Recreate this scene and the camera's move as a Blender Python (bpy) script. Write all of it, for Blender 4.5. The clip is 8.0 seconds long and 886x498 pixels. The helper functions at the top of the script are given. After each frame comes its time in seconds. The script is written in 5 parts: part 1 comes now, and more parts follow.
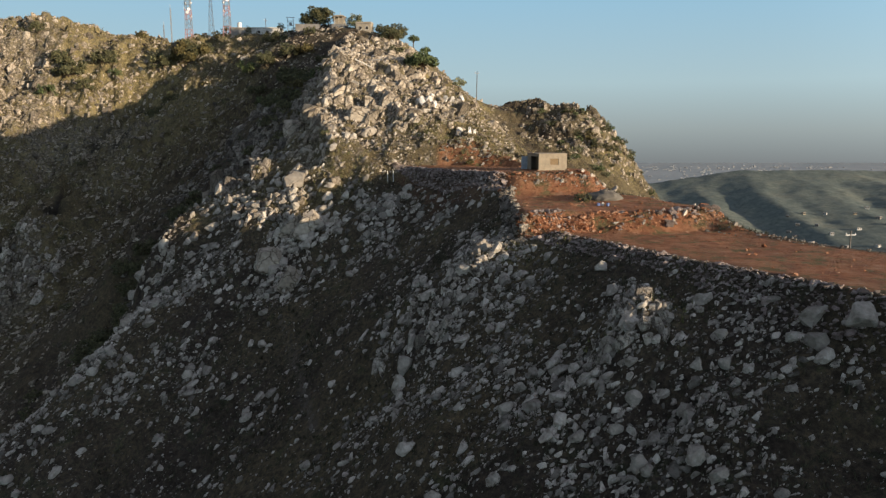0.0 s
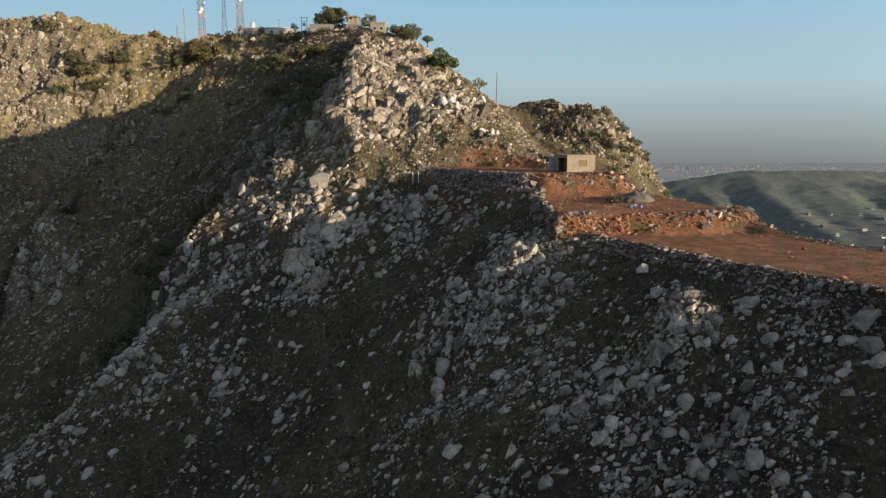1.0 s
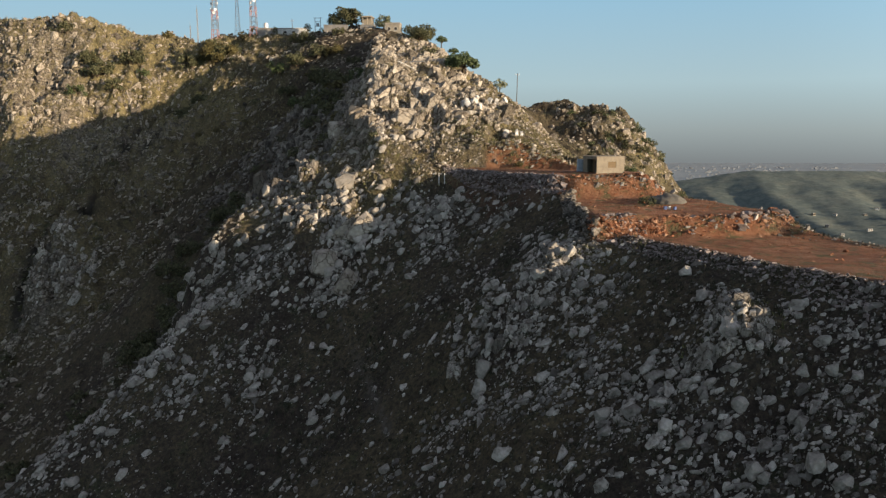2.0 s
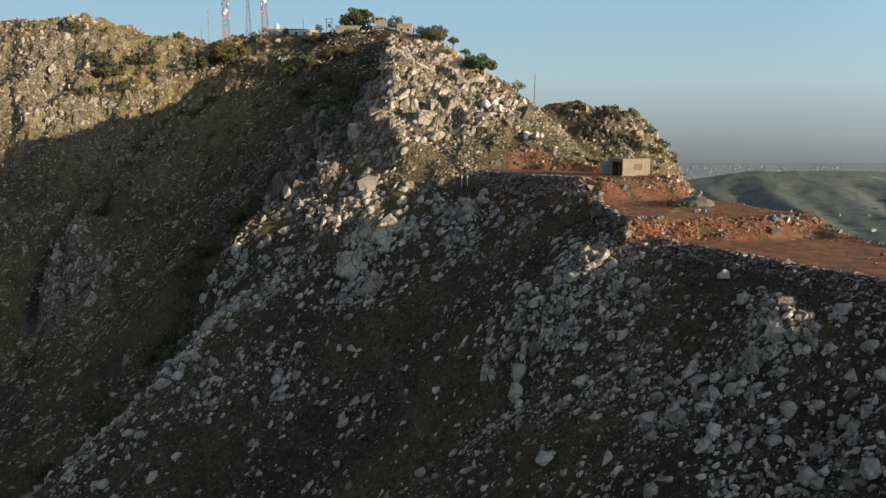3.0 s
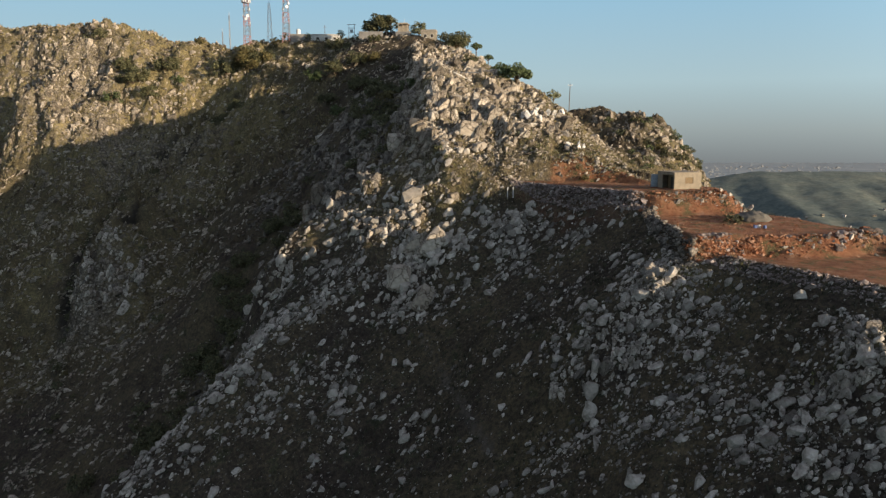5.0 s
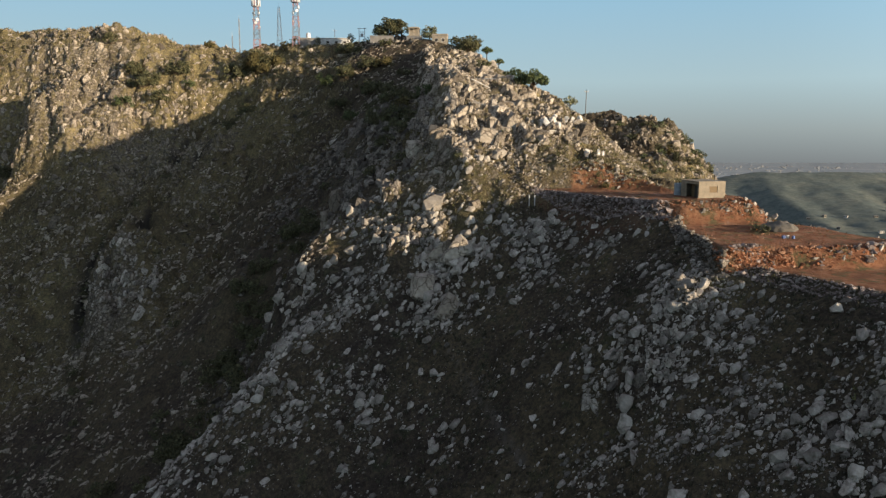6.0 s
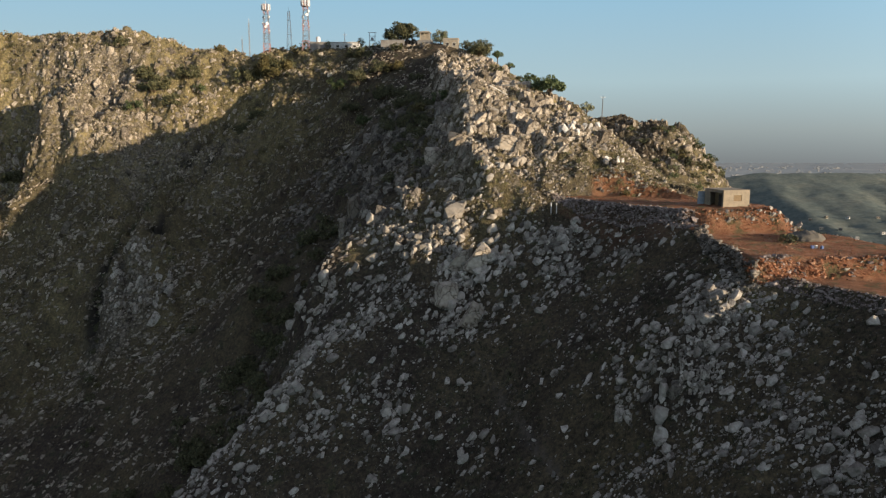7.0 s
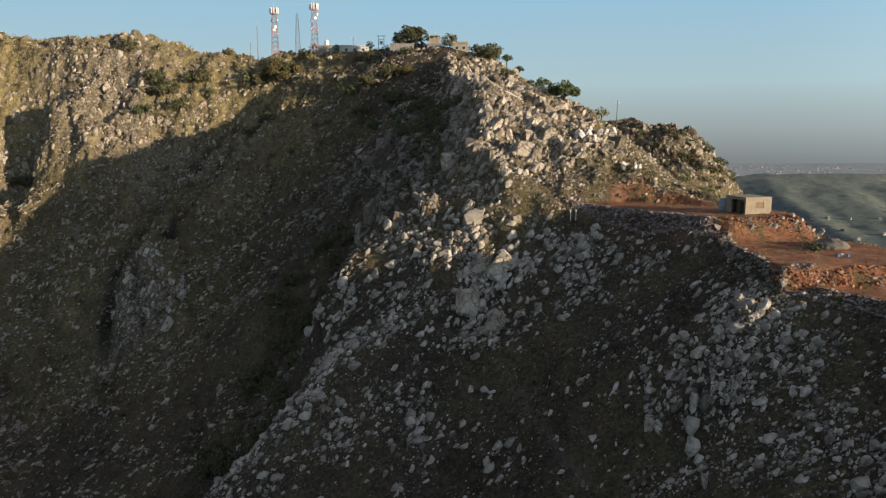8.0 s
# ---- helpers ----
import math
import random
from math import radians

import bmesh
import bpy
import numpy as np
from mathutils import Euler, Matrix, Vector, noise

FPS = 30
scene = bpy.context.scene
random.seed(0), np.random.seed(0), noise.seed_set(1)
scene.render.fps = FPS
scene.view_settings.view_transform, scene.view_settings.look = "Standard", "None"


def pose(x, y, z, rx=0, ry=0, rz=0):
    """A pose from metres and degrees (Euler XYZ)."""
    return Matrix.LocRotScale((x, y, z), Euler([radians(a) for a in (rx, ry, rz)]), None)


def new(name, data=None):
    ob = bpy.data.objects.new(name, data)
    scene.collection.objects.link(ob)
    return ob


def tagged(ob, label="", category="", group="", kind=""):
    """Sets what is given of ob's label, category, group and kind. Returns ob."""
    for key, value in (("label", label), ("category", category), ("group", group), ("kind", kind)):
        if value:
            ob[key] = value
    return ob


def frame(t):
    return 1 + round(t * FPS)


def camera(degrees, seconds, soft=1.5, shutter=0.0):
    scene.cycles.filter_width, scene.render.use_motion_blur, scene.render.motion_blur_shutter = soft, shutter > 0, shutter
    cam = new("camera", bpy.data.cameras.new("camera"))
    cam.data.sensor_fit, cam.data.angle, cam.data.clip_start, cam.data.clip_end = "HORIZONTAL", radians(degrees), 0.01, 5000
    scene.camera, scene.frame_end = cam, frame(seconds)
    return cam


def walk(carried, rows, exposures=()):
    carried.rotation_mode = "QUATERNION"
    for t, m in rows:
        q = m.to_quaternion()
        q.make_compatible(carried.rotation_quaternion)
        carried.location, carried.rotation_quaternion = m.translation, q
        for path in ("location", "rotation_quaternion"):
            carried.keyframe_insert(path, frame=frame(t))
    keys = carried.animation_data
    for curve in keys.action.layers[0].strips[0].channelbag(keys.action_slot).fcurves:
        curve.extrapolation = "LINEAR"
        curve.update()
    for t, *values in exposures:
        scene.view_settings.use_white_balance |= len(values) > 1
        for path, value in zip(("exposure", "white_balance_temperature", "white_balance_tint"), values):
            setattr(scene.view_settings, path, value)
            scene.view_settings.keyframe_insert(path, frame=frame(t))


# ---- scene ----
cam = camera(62.1, 8.0, 1.3)
METRES, EYE, TILT, LEAN, TURN = 37.0, 7.0, -9.0, 0.0, 0.0
ROWS = [
    (0.0, 0.0, 0.0, 0.0, -0.0, 0.0, 0.0),
    (0.5, -0.0613, 0.0006, 0.0039, 0.07, -0.0, -0.06),
    (1.0, -0.1252, 0.0009, 0.0075, 0.12, -0.02, -0.12),
    (1.5, -0.1931, 0.0014, 0.0111, 0.18, -0.03, -0.15),
    (3.0, -0.3765, 0.0002, 0.0257, 0.25, -0.05, -0.17),
    (3.5, -0.4377, -0.0004, 0.0373, 0.26, -0.07, -0.17),
    (4.0, -0.4997, -0.0017, 0.0524, 0.25, -0.08, -0.17),
    (4.5, -0.5613, -0.0038, 0.0712, 0.24, -0.09, -0.16),
    (6.0, -0.7418, -0.0095, 0.1342, 0.17, -0.11, -0.14),
    (6.5, -0.8009, -0.0115, 0.1551, 0.14, -0.1, -0.13),
    (7.0, -0.863, -0.0128, 0.1742, 0.11, -0.09, -0.11),
    (7.5, -0.9162, -0.0133, 0.1912, 0.08, -0.08, -0.07),
    (8.0, -0.9707, -0.0103, 0.2083, 0.05, -0.07, -0.05),
]
walk(cam, [(t, pose(0, 0, EYE, TILT, LEAN, TURN) @ pose(METRES * x, METRES * y, METRES * z, 90 + pitch, roll, yaw)) for t, x, y, z, yaw, pitch, roll in ROWS])


# ---- light ----
SUN_EL, SUN_AZ = 8.2, 29.5        # degrees above the horizon; degrees from +x towards -y
sun_way = Vector((math.cos(radians(SUN_EL)) * math.cos(radians(SUN_AZ)), -math.cos(radians(SUN_EL)) * math.sin(radians(SUN_AZ)), math.sin(radians(SUN_EL))))
sun_data = bpy.data.lights.new("sun", "SUN")
sun_data.energy, sun_data.angle, sun_data.color = 4.7, radians(0.55), (1.0, 0.80, 0.57)
sun = new("sun", sun_data)
sun.matrix_world = Matrix.Translation((200, -80, 150)) @ sun_way.to_track_quat("Z", "Y").to_matrix().to_4x4()

world = bpy.data.worlds.new("world")
scene.world = world
world.use_nodes = True
wn, wl = world.node_tree.nodes, world.node_tree.links
wn.clear()
w_out, w_bg, w_sky = wn.new("ShaderNodeOutputWorld"), wn.new("ShaderNodeBackground"), wn.new("ShaderNodeTexSky")
w_sky.sky_type, w_sky.sun_disc = "NISHITA", False
w_sky.sun_elevation, w_sky.sun_rotation = radians(SUN_EL), radians(90 + SUN_AZ)
w_sky.air_density, w_sky.dust_density, w_sky.ozone_density = 1.0, 1.2, 1.5
# a belt of dusty air lies all round the horizon
w_co, w_sep, w_ramp, w_mix = wn.new("ShaderNodeTexCoord"), wn.new("ShaderNodeSeparateXYZ"), wn.new("ShaderNodeValToRGB"), wn.new("ShaderNodeMix")
w_map = wn.new("ShaderNodeMapRange")
w_map.inputs["From Min"].default_value, w_map.inputs["From Max"].default_value = -0.06, 1.0
w_mix.data_type = "RGBA"
els = w_ramp.color_ramp.elements
els[0].position, els[0].color = 0.0, (2.2, 2.45, 2.55, 1)
els[1].position, els[1].color = 1.0, (1.6, 1.7, 2.25, 1)
for h, c in ((-0.035, (2.3, 2.55, 2.65, 1)), (0.003, (3.4, 4.0, 4.08, 1)), (0.063, (4.25, 5.75, 6.35, 1)), (0.17, (3.2, 5.5, 7.2, 1)), (0.42, (2.2, 2.35, 2.95, 1))):
    els.new((h + 0.06) / 1.06).color = c
w_mix.inputs["Factor"].default_value = 0.9
wl.new(w_co.outputs["Generated"], w_sep.inputs[0])
wl.new(w_sep.outputs["Z"], w_map.inputs["Value"])
wl.new(w_map.outputs[0], w_ramp.inputs[0])
wl.new(w_sky.outputs[0], w_mix.inputs["A"])
wl.new(w_ramp.outputs[0], w_mix.inputs["B"])
# the sky brightens towards the sun's side
w_dot, w_glow, w_lit = wn.new("ShaderNodeVectorMath"), wn.new("ShaderNodeMapRange"), wn.new("ShaderNodeMix")
w_dot.operation = "DOT_PRODUCT"
w_dot.inputs[1].default_value = sun_way
w_glow.interpolation_type = "SMOOTHSTEP"
w_glow.inputs["From Min"].default_value, w_glow.inputs["From Max"].default_value = -0.15, 1.0
w_glow.inputs["To Min"].default_value, w_glow.inputs["To Max"].default_value = 1.0, 2.2
w_lit.data_type, w_lit.blend_type = "RGBA", "MULTIPLY"
w_lit.inputs["Factor"].default_value = 1.0
wl.new(w_co.outputs["Generated"], w_dot.inputs[0])
wl.new(w_dot.outputs["Value"], w_glow.inputs["Value"])
wl.new(w_mix.outputs["Result"], w_lit.inputs["A"])
wl.new(w_glow.outputs[0], w_lit.inputs["B"])
wl.new(w_lit.outputs["Result"], w_bg.inputs["Color"])
w_bg.inputs["Strength"].default_value = 0.0595
wl.new(w_bg.outputs[0], w_out.inputs["Surface"])
scene.view_settings.exposure = 0.78

# ---- materials ----
def material(name, rough=0.9, metal=0.0):
    m = bpy.data.materials.new(name)
    m.use_nodes = True
    b = m.node_tree.nodes["Principled BSDF"]
    b.inputs["Roughness"].default_value, b.inputs["Metallic"].default_value = rough, metal
    b.inputs["Specular IOR Level"].default_value = 0.25
    return m, m.node_tree.nodes, m.node_tree.links, b


def noise_tex(n, l, scale, detail=6.0, rough=0.6, coord="Object"):
    c, t = n.new("ShaderNodeTexCoord"), n.new("ShaderNodeTexNoise")
    t.inputs["Scale"].default_value, t.inputs["Detail"].default_value, t.inputs["Roughness"].default_value = scale, detail, rough
    l.new(c.outputs[coord], t.inputs["Vector"])
    return t.outputs["Fac"]


def ramp(n, l, fac, stops):
    r = n.new("ShaderNodeValToRGB")
    e = r.color_ramp.elements
    e[0].position, e[0].color = stops[0][0], (*stops[0][1], 1)
    e[1].position, e[1].color = stops[-1][0], (*stops[-1][1], 1)
    for p, c in stops[1:-1]:
        e.new(p).color = (*c, 1)
    l.new(fac, r.inputs[0])
    return r.outputs[0]


def mix(n, l, fac, a, b, blend="MIX"):
    m = n.new("ShaderNodeMix")
    m.data_type, m.blend_type = "RGBA", blend
    for key, v in (("Factor", fac), ("A", a), ("B", b)):
        if isinstance(v, (int, float)):
            m.inputs[key].default_value = v
        elif isinstance(v, tuple):
            m.inputs[key].default_value = (*v, 1)
        else:
            l.new(v, m.inputs[key])
    return m.outputs["Result"]


def bump(n, l, b, height, strength, distance):
    k = n.new("ShaderNodeBump")
    k.inputs["Strength"].default_value, k.inputs["Distance"].default_value = strength, distance
    l.new(height, k.inputs["Height"])
    l.new(k.outputs[0], b.inputs["Normal"])


def plain(name, colour, rough=0.8, metal=0.0, spread=0.25, scale=2.0, relief=0.02):
    """A painted or cast surface with stains at two scales."""
    m, n, l, b = material(name, rough, metal)
    dark = tuple(c * (1 - spread) for c in colour)
    light = tuple(min(1, c * (1 + spread * 0.6)) for c in colour)
    big = ramp(n, l, noise_tex(n, l, scale), ((0.3, dark), (0.55, colour), (0.75, light)))
    small = ramp(n, l, noise_tex(n, l, scale * 12), ((0.3, (0.78, 0.78, 0.78)), (0.7, (1.05, 1.05, 1.05))))
    l.new(mix(n, l, 1.0, big, small, "MULTIPLY"), b.inputs["Base Color"])
    if relief:
        bump(n, l, b, noise_tex(n, l, scale * 8), 0.4, relief)
    return m


def rock_material(name, dark, mid, light, island=True, scale=0.5, jointed=False):
    m, n, l, b = material(name, 0.92)
    if island:
        g = n.new("ShaderNodeNewGeometry")
        rnd = g.outputs["Random Per Island"]
    else:
        g = n.new("ShaderNodeObjectInfo")
        rnd = g.outputs["Random"]
    base = ramp(n, l, rnd, ((0.0, dark), (0.45, mid), (1.0, light)))
    stain = ramp(n, l, noise_tex(n, l, scale * 2.2, 8, 0.65), ((0.34, (0.36, 0.34, 0.31)), (0.46, (0.82, 0.80, 0.77)), (0.56, (1.0, 0.99, 0.97)), (0.7, (1.18, 1.15, 1.08))))
    grain = ramp(n, l, noise_tex(n, l, scale * 14, 6, 0.7), ((0.3, (0.72, 0.71, 0.70)), (0.65, (1.05, 1.05, 1.05))))
    c = mix(n, l, 1.0, base, stain, "MULTIPLY")
    c = mix(n, l, 1.0, c, grain, "MULTIPLY")
    if not jointed:
        l.new(c, b.inputs["Base Color"])
        bump(n, l, b, noise_tex(n, l, scale * 5, 9, 0.7), 0.85, 0.3)
        return m
    # joints and solution runnels, standing steeply in the rock
    co, wob, place, vor = n.new("ShaderNodeTexCoord"), n.new("ShaderNodeTexNoise"), n.new("ShaderNodeVectorMath"), n.new("ShaderNodeTexVoronoi")
    wob.inputs["Scale"].default_value = scale * 2.4
    wob.inputs["Detail"].default_value = 4
    place.operation = "MULTIPLY_ADD"
    place.inputs[1].default_value = (1.3, 1.3, 1.3)
    l.new(co.outputs["Object"], wob.inputs["Vector"])
    l.new(wob.outputs["Color"], place.inputs[0])
    l.new(co.outputs["Object"], place.inputs[2])
    flat = n.new("ShaderNodeVectorMath")
    flat.operation = "MULTIPLY"
    flat.inputs[1].default_value = (1.0, 1.0, 0.45) if island else (1.6, 1.6, 1.6)
    l.new(place.outputs[0], flat.inputs[0])
    vor.feature = "DISTANCE_TO_EDGE"
    vor.inputs["Scale"].default_value = scale * 2.6
    l.new(flat.outputs[0], vor.inputs["Vector"])
    joint = ramp(n, l, vor.outputs["Distance"], ((0.0, (0.33, 0.31, 0.29)), (0.035, (0.78, 0.77, 0.75)), (0.085, (1, 1, 1))))
    l.new(mix(n, l, 1.0, c, joint, "MULTIPLY"), b.inputs["Base Color"])
    high = n.new("ShaderNodeMath")
    high.operation = "MULTIPLY_ADD"
    l.new(joint, high.inputs[0])
    high.inputs[1].default_value = 0.5
    l.new(noise_tex(n, l, scale * 5, 9, 0.7), high.inputs[2])
    bump(n, l, b, high.outputs[0], 0.9, 0.4)
    return m


m_rock = rock_material("limestone_rubble", (0.13, 0.118, 0.104), (0.34, 0.313, 0.278), (0.61, 0.567, 0.512))
m_cragrock = rock_material("crag_limestone", (0.17, 0.146, 0.114), (0.38, 0.333, 0.27), (0.64, 0.575, 0.49), jointed=True)
m_bedrock = rock_material("jointed_limestone", (0.17, 0.152, 0.13), (0.42, 0.385, 0.335), (0.64, 0.595, 0.53), jointed=True)
m_boulder = rock_material("limestone_boulder", (0.25, 0.228, 0.2), (0.36, 0.332, 0.292), (0.50, 0.465, 0.415), island=False)
m_redstone = rock_material("red_earth_stone", (0.20, 0.080, 0.042), (0.34, 0.150, 0.080), (0.44, 0.27, 0.18))
m_wallstone = rock_material("dry_stone", (0.13, 0.105, 0.098), (0.25, 0.207, 0.193), (0.40, 0.338, 0.318))
m_farrock = rock_material("weathered_limestone", (0.15, 0.130, 0.105), (0.36, 0.316, 0.258), (0.60, 0.535, 0.45), jointed=True)
m_stones = rock_material("small_limestone", (0.12, 0.108, 0.096), (0.27, 0.247, 0.218), (0.50, 0.46, 0.41))
m_gravel = rock_material("fine_gravel", (0.06, 0.054, 0.048), (0.19, 0.173, 0.154), (0.48, 0.445, 0.40))
# darker copy of the limestone: the shade of the flanks is put into its colour
m_darkrock = rock_material("shade_dark_limestone", (0.09, 0.080, 0.070), (0.205, 0.184, 0.161), (0.38, 0.344, 0.30), jointed=True)

# the hillside: grass and dark soil between the stones, red earth where it was dug (attribute "earth"), bare rock (attribute "crag")
m_ground, n, l, b = material("hillside", 0.95)
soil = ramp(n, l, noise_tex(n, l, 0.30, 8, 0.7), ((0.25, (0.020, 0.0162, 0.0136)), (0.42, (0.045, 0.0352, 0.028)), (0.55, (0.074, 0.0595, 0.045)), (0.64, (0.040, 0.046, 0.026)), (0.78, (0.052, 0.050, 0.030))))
tufts = ramp(n, l, noise_tex(n, l, 1.5, 10, 0.8), ((0.32, (0.22, 0.21, 0.20)), (0.48, (0.8, 0.79, 0.76)), (0.6, (1.5, 1.42, 1.25)), (0.75, (2.6, 2.4, 2.0))))
soil = mix(n, l, 1.0, soil, tufts, "MULTIPLY")
stone = ramp(n, l, noise_tex(n, l, 0.8, 10, 0.78), ((0.34, (0.05, 0.042, 0.033)), (0.46, (0.16, 0.138, 0.108)), (0.56, (0.30, 0.26, 0.205)), (0.7, (0.42, 0.37, 0.30))))
crack_co, crack = n.new("ShaderNodeTexCoord"), n.new("ShaderNodeTexVoronoi")
crack.feature = "DISTANCE_TO_EDGE"
crack.inputs["Scale"].default_value = 0.75
warp = n.new("ShaderNodeMix")
warp.data_type = "VECTOR"
warp.inputs["Factor"].default_value = 0.12
warp_noise = n.new("ShaderNodeTexNoise")
warp_noise.inputs["Scale"].default_value = 0.6
l.new(crack_co.outputs["Object"], warp.inputs["A"])
l.new(crack_co.outputs["Object"], warp_noise.inputs["Vector"])
warp_far = n.new("ShaderNodeVectorMath")
warp_far.operation = "MULTIPLY_ADD"
warp_far.inputs[1].default_value = (9, 9, 9)
l.new(warp_noise.outputs["Color"], warp_far.inputs[0])
l.new(crack_co.outputs["Object"], warp_far.inputs[2])
l.new(warp_far.outputs[0], warp.inputs["B"])
l.new(warp.outputs["Result"], crack.inputs["Vector"])
joints = ramp(n, l, crack.outputs["Distance"], ((0.0, (0.22, 0.21, 0.20)), (0.14, (1, 1, 1))))
stone = mix(n, l, 1.0, stone, joints, "MULTIPLY")
red = ramp(n, l, noise_tex(n, l, 0.45, 8, 0.7), ((0.3, (0.12, 0.050, 0.028)), (0.46, (0.225, 0.092, 0.046)), (0.56, (0.285, 0.122, 0.062)), (0.7, (0.33, 0.19, 0.12))))
tracks = ramp(n, l, noise_tex(n, l, 0.16, 6, 0.7), ((0.42, (1, 1, 1)), (0.62, (0.95, 1.12, 1.2))))
red = mix(n, l, 1.0, red, tracks, "MULTIPLY")
weeds = ramp(n, l, noise_tex(n, l, 0.33, 9, 0.75), ((0.52, (0, 0, 0)), (0.60, (0.8, 0.8, 0.8))))
red = mix(n, l, weeds, red, (0.088, 0.092, 0.042))
at = n.new("ShaderNodeAttribute")
at.attribute_name = "crag"
at2 = n.new("ShaderNodeAttribute")
at2.attribute_name = "earth"
edge = n.new("ShaderNodeMath")
edge.operation = "MULTIPLY_ADD"
edge.use_clamp = True
l.new(noise_tex(n, l, 0.55, 9, 0.75), edge.inputs[0])
edge.inputs[1].default_value = 6.0
shift = n.new("ShaderNodeMath")
shift.operation = "MULTIPLY_ADD"
l.new(at.outputs["Fac"], shift.inputs[0])
shift.inputs[1].default_value, shift.inputs[2].default_value = 2.6, -4.9
l.new(shift.outputs[0], edge.inputs[2])
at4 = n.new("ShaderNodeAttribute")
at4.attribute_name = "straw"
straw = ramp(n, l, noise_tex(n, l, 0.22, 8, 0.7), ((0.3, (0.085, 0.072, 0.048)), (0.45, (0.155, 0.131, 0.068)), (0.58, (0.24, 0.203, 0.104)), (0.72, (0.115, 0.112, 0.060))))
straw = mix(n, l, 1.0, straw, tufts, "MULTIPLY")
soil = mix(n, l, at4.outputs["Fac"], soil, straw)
c = mix(n, l, edge.outputs[0], soil, stone)
# gully floor near-black: dark soil, plus the hollow's shade put into the colour
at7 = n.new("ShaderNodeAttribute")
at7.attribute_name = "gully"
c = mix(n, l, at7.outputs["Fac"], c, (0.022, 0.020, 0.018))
at6 = n.new("ShaderNodeAttribute")
at6.attribute_name = "track"
c = mix(n, l, at6.outputs["Fac"], c, (0.15, 0.13, 0.11))
c = mix(n, l, at2.outputs["Fac"], c, red)
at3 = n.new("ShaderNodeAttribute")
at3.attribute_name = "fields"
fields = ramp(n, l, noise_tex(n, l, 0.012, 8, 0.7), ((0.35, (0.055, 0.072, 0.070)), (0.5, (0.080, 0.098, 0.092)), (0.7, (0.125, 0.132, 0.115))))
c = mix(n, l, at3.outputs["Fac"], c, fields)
# far plain paled towards the sky: distance haze put into the ground colour
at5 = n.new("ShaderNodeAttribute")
at5.attribute_name = "haze"
haze_tone = ramp(n, l, noise_tex(n, l, 0.004, 6, 0.7), ((0.35, (0.235, 0.262, 0.272)), (0.5, (0.272, 0.296, 0.302)), (0.7, (0.315, 0.33, 0.332))))
c = mix(n, l, at5.outputs["Fac"], c, haze_tone)
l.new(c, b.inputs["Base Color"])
bump(n, l, b, noise_tex(n, l, 1.3, 10, 0.75), 1.0, 0.6)

# scrub on the far hill, with the veil of haze mixed into its base colour
m_hill, n, l, b = material("hazed_hill_scrub", 0.95)
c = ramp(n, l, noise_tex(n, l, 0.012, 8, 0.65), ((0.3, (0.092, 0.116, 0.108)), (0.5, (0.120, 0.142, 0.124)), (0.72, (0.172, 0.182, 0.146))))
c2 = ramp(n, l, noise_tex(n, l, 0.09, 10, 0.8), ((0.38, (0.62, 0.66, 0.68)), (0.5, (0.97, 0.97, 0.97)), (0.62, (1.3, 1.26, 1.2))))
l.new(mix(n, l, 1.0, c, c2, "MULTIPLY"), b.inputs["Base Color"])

m_plaster = plain("weathered_plaster", (0.30, 0.255, 0.19), 0.9, scale=1.2)
m_white = plain("whitewash", (0.62, 0.60, 0.56), 0.85, scale=1.0)
m_dark = plain("dark_opening", (0.05, 0.045, 0.04), 0.8)
m_steel = plain("galvanised_steel", (0.36, 0.37, 0.38), 0.5, 0.6, scale=4, relief=0)
m_redpaint = plain("red_tower_paint", (0.42, 0.22, 0.19), 0.6, 0.0, scale=4, relief=0)
m_dish = plain("antenna_white", (0.75, 0.75, 0.74), 0.5, scale=3, relief=0)
m_weathered = plain("weathered_pole", (0.14, 0.13, 0.12), 0.8, scale=4, relief=0)
m_bark = plain("bark", (0.10, 0.075, 0.05), 0.95, scale=5)


# ---- noise and relief in plan ----
def hash01(ix, iy, seed):
    h = (ix.astype(np.int64) * 374761393 + iy.astype(np.int64) * 668265263 + seed * 974634777) & 0xFFFFFFFF
    h = ((h ^ (h >> 13)) * 1274126177) & 0xFFFFFFFF
    return ((h ^ (h >> 16)) & 0xFFFF) / 65535.0


def vnoise(x, y, seed=0):
    ix, iy = np.floor(x), np.floor(y)
    fx, fy = x - ix, y - iy
    fx, fy = fx * fx * (3 - 2 * fx), fy * fy * (3 - 2 * fy)
    a, b_ = hash01(ix, iy, seed), hash01(ix + 1, iy, seed)
    c_, d = hash01(ix, iy + 1, seed), hash01(ix + 1, iy + 1, seed)
    return (a * (1 - fx) + b_ * fx) * (1 - fy) + (c_ * (1 - fx) + d * fx) * fy


def fbm(x, y, scale, octaves=4, seed=0, gain=0.5):
    s, amp, tot = 0, 1.0, 0
    for o in range(octaves):
        s = s + amp * (vnoise(x / scale + 17.3 * o, y / scale - 9.1 * o, seed + o) - 0.5)
        tot += amp
        amp, scale = amp * gain, scale / 2.1
    return s / tot * 2


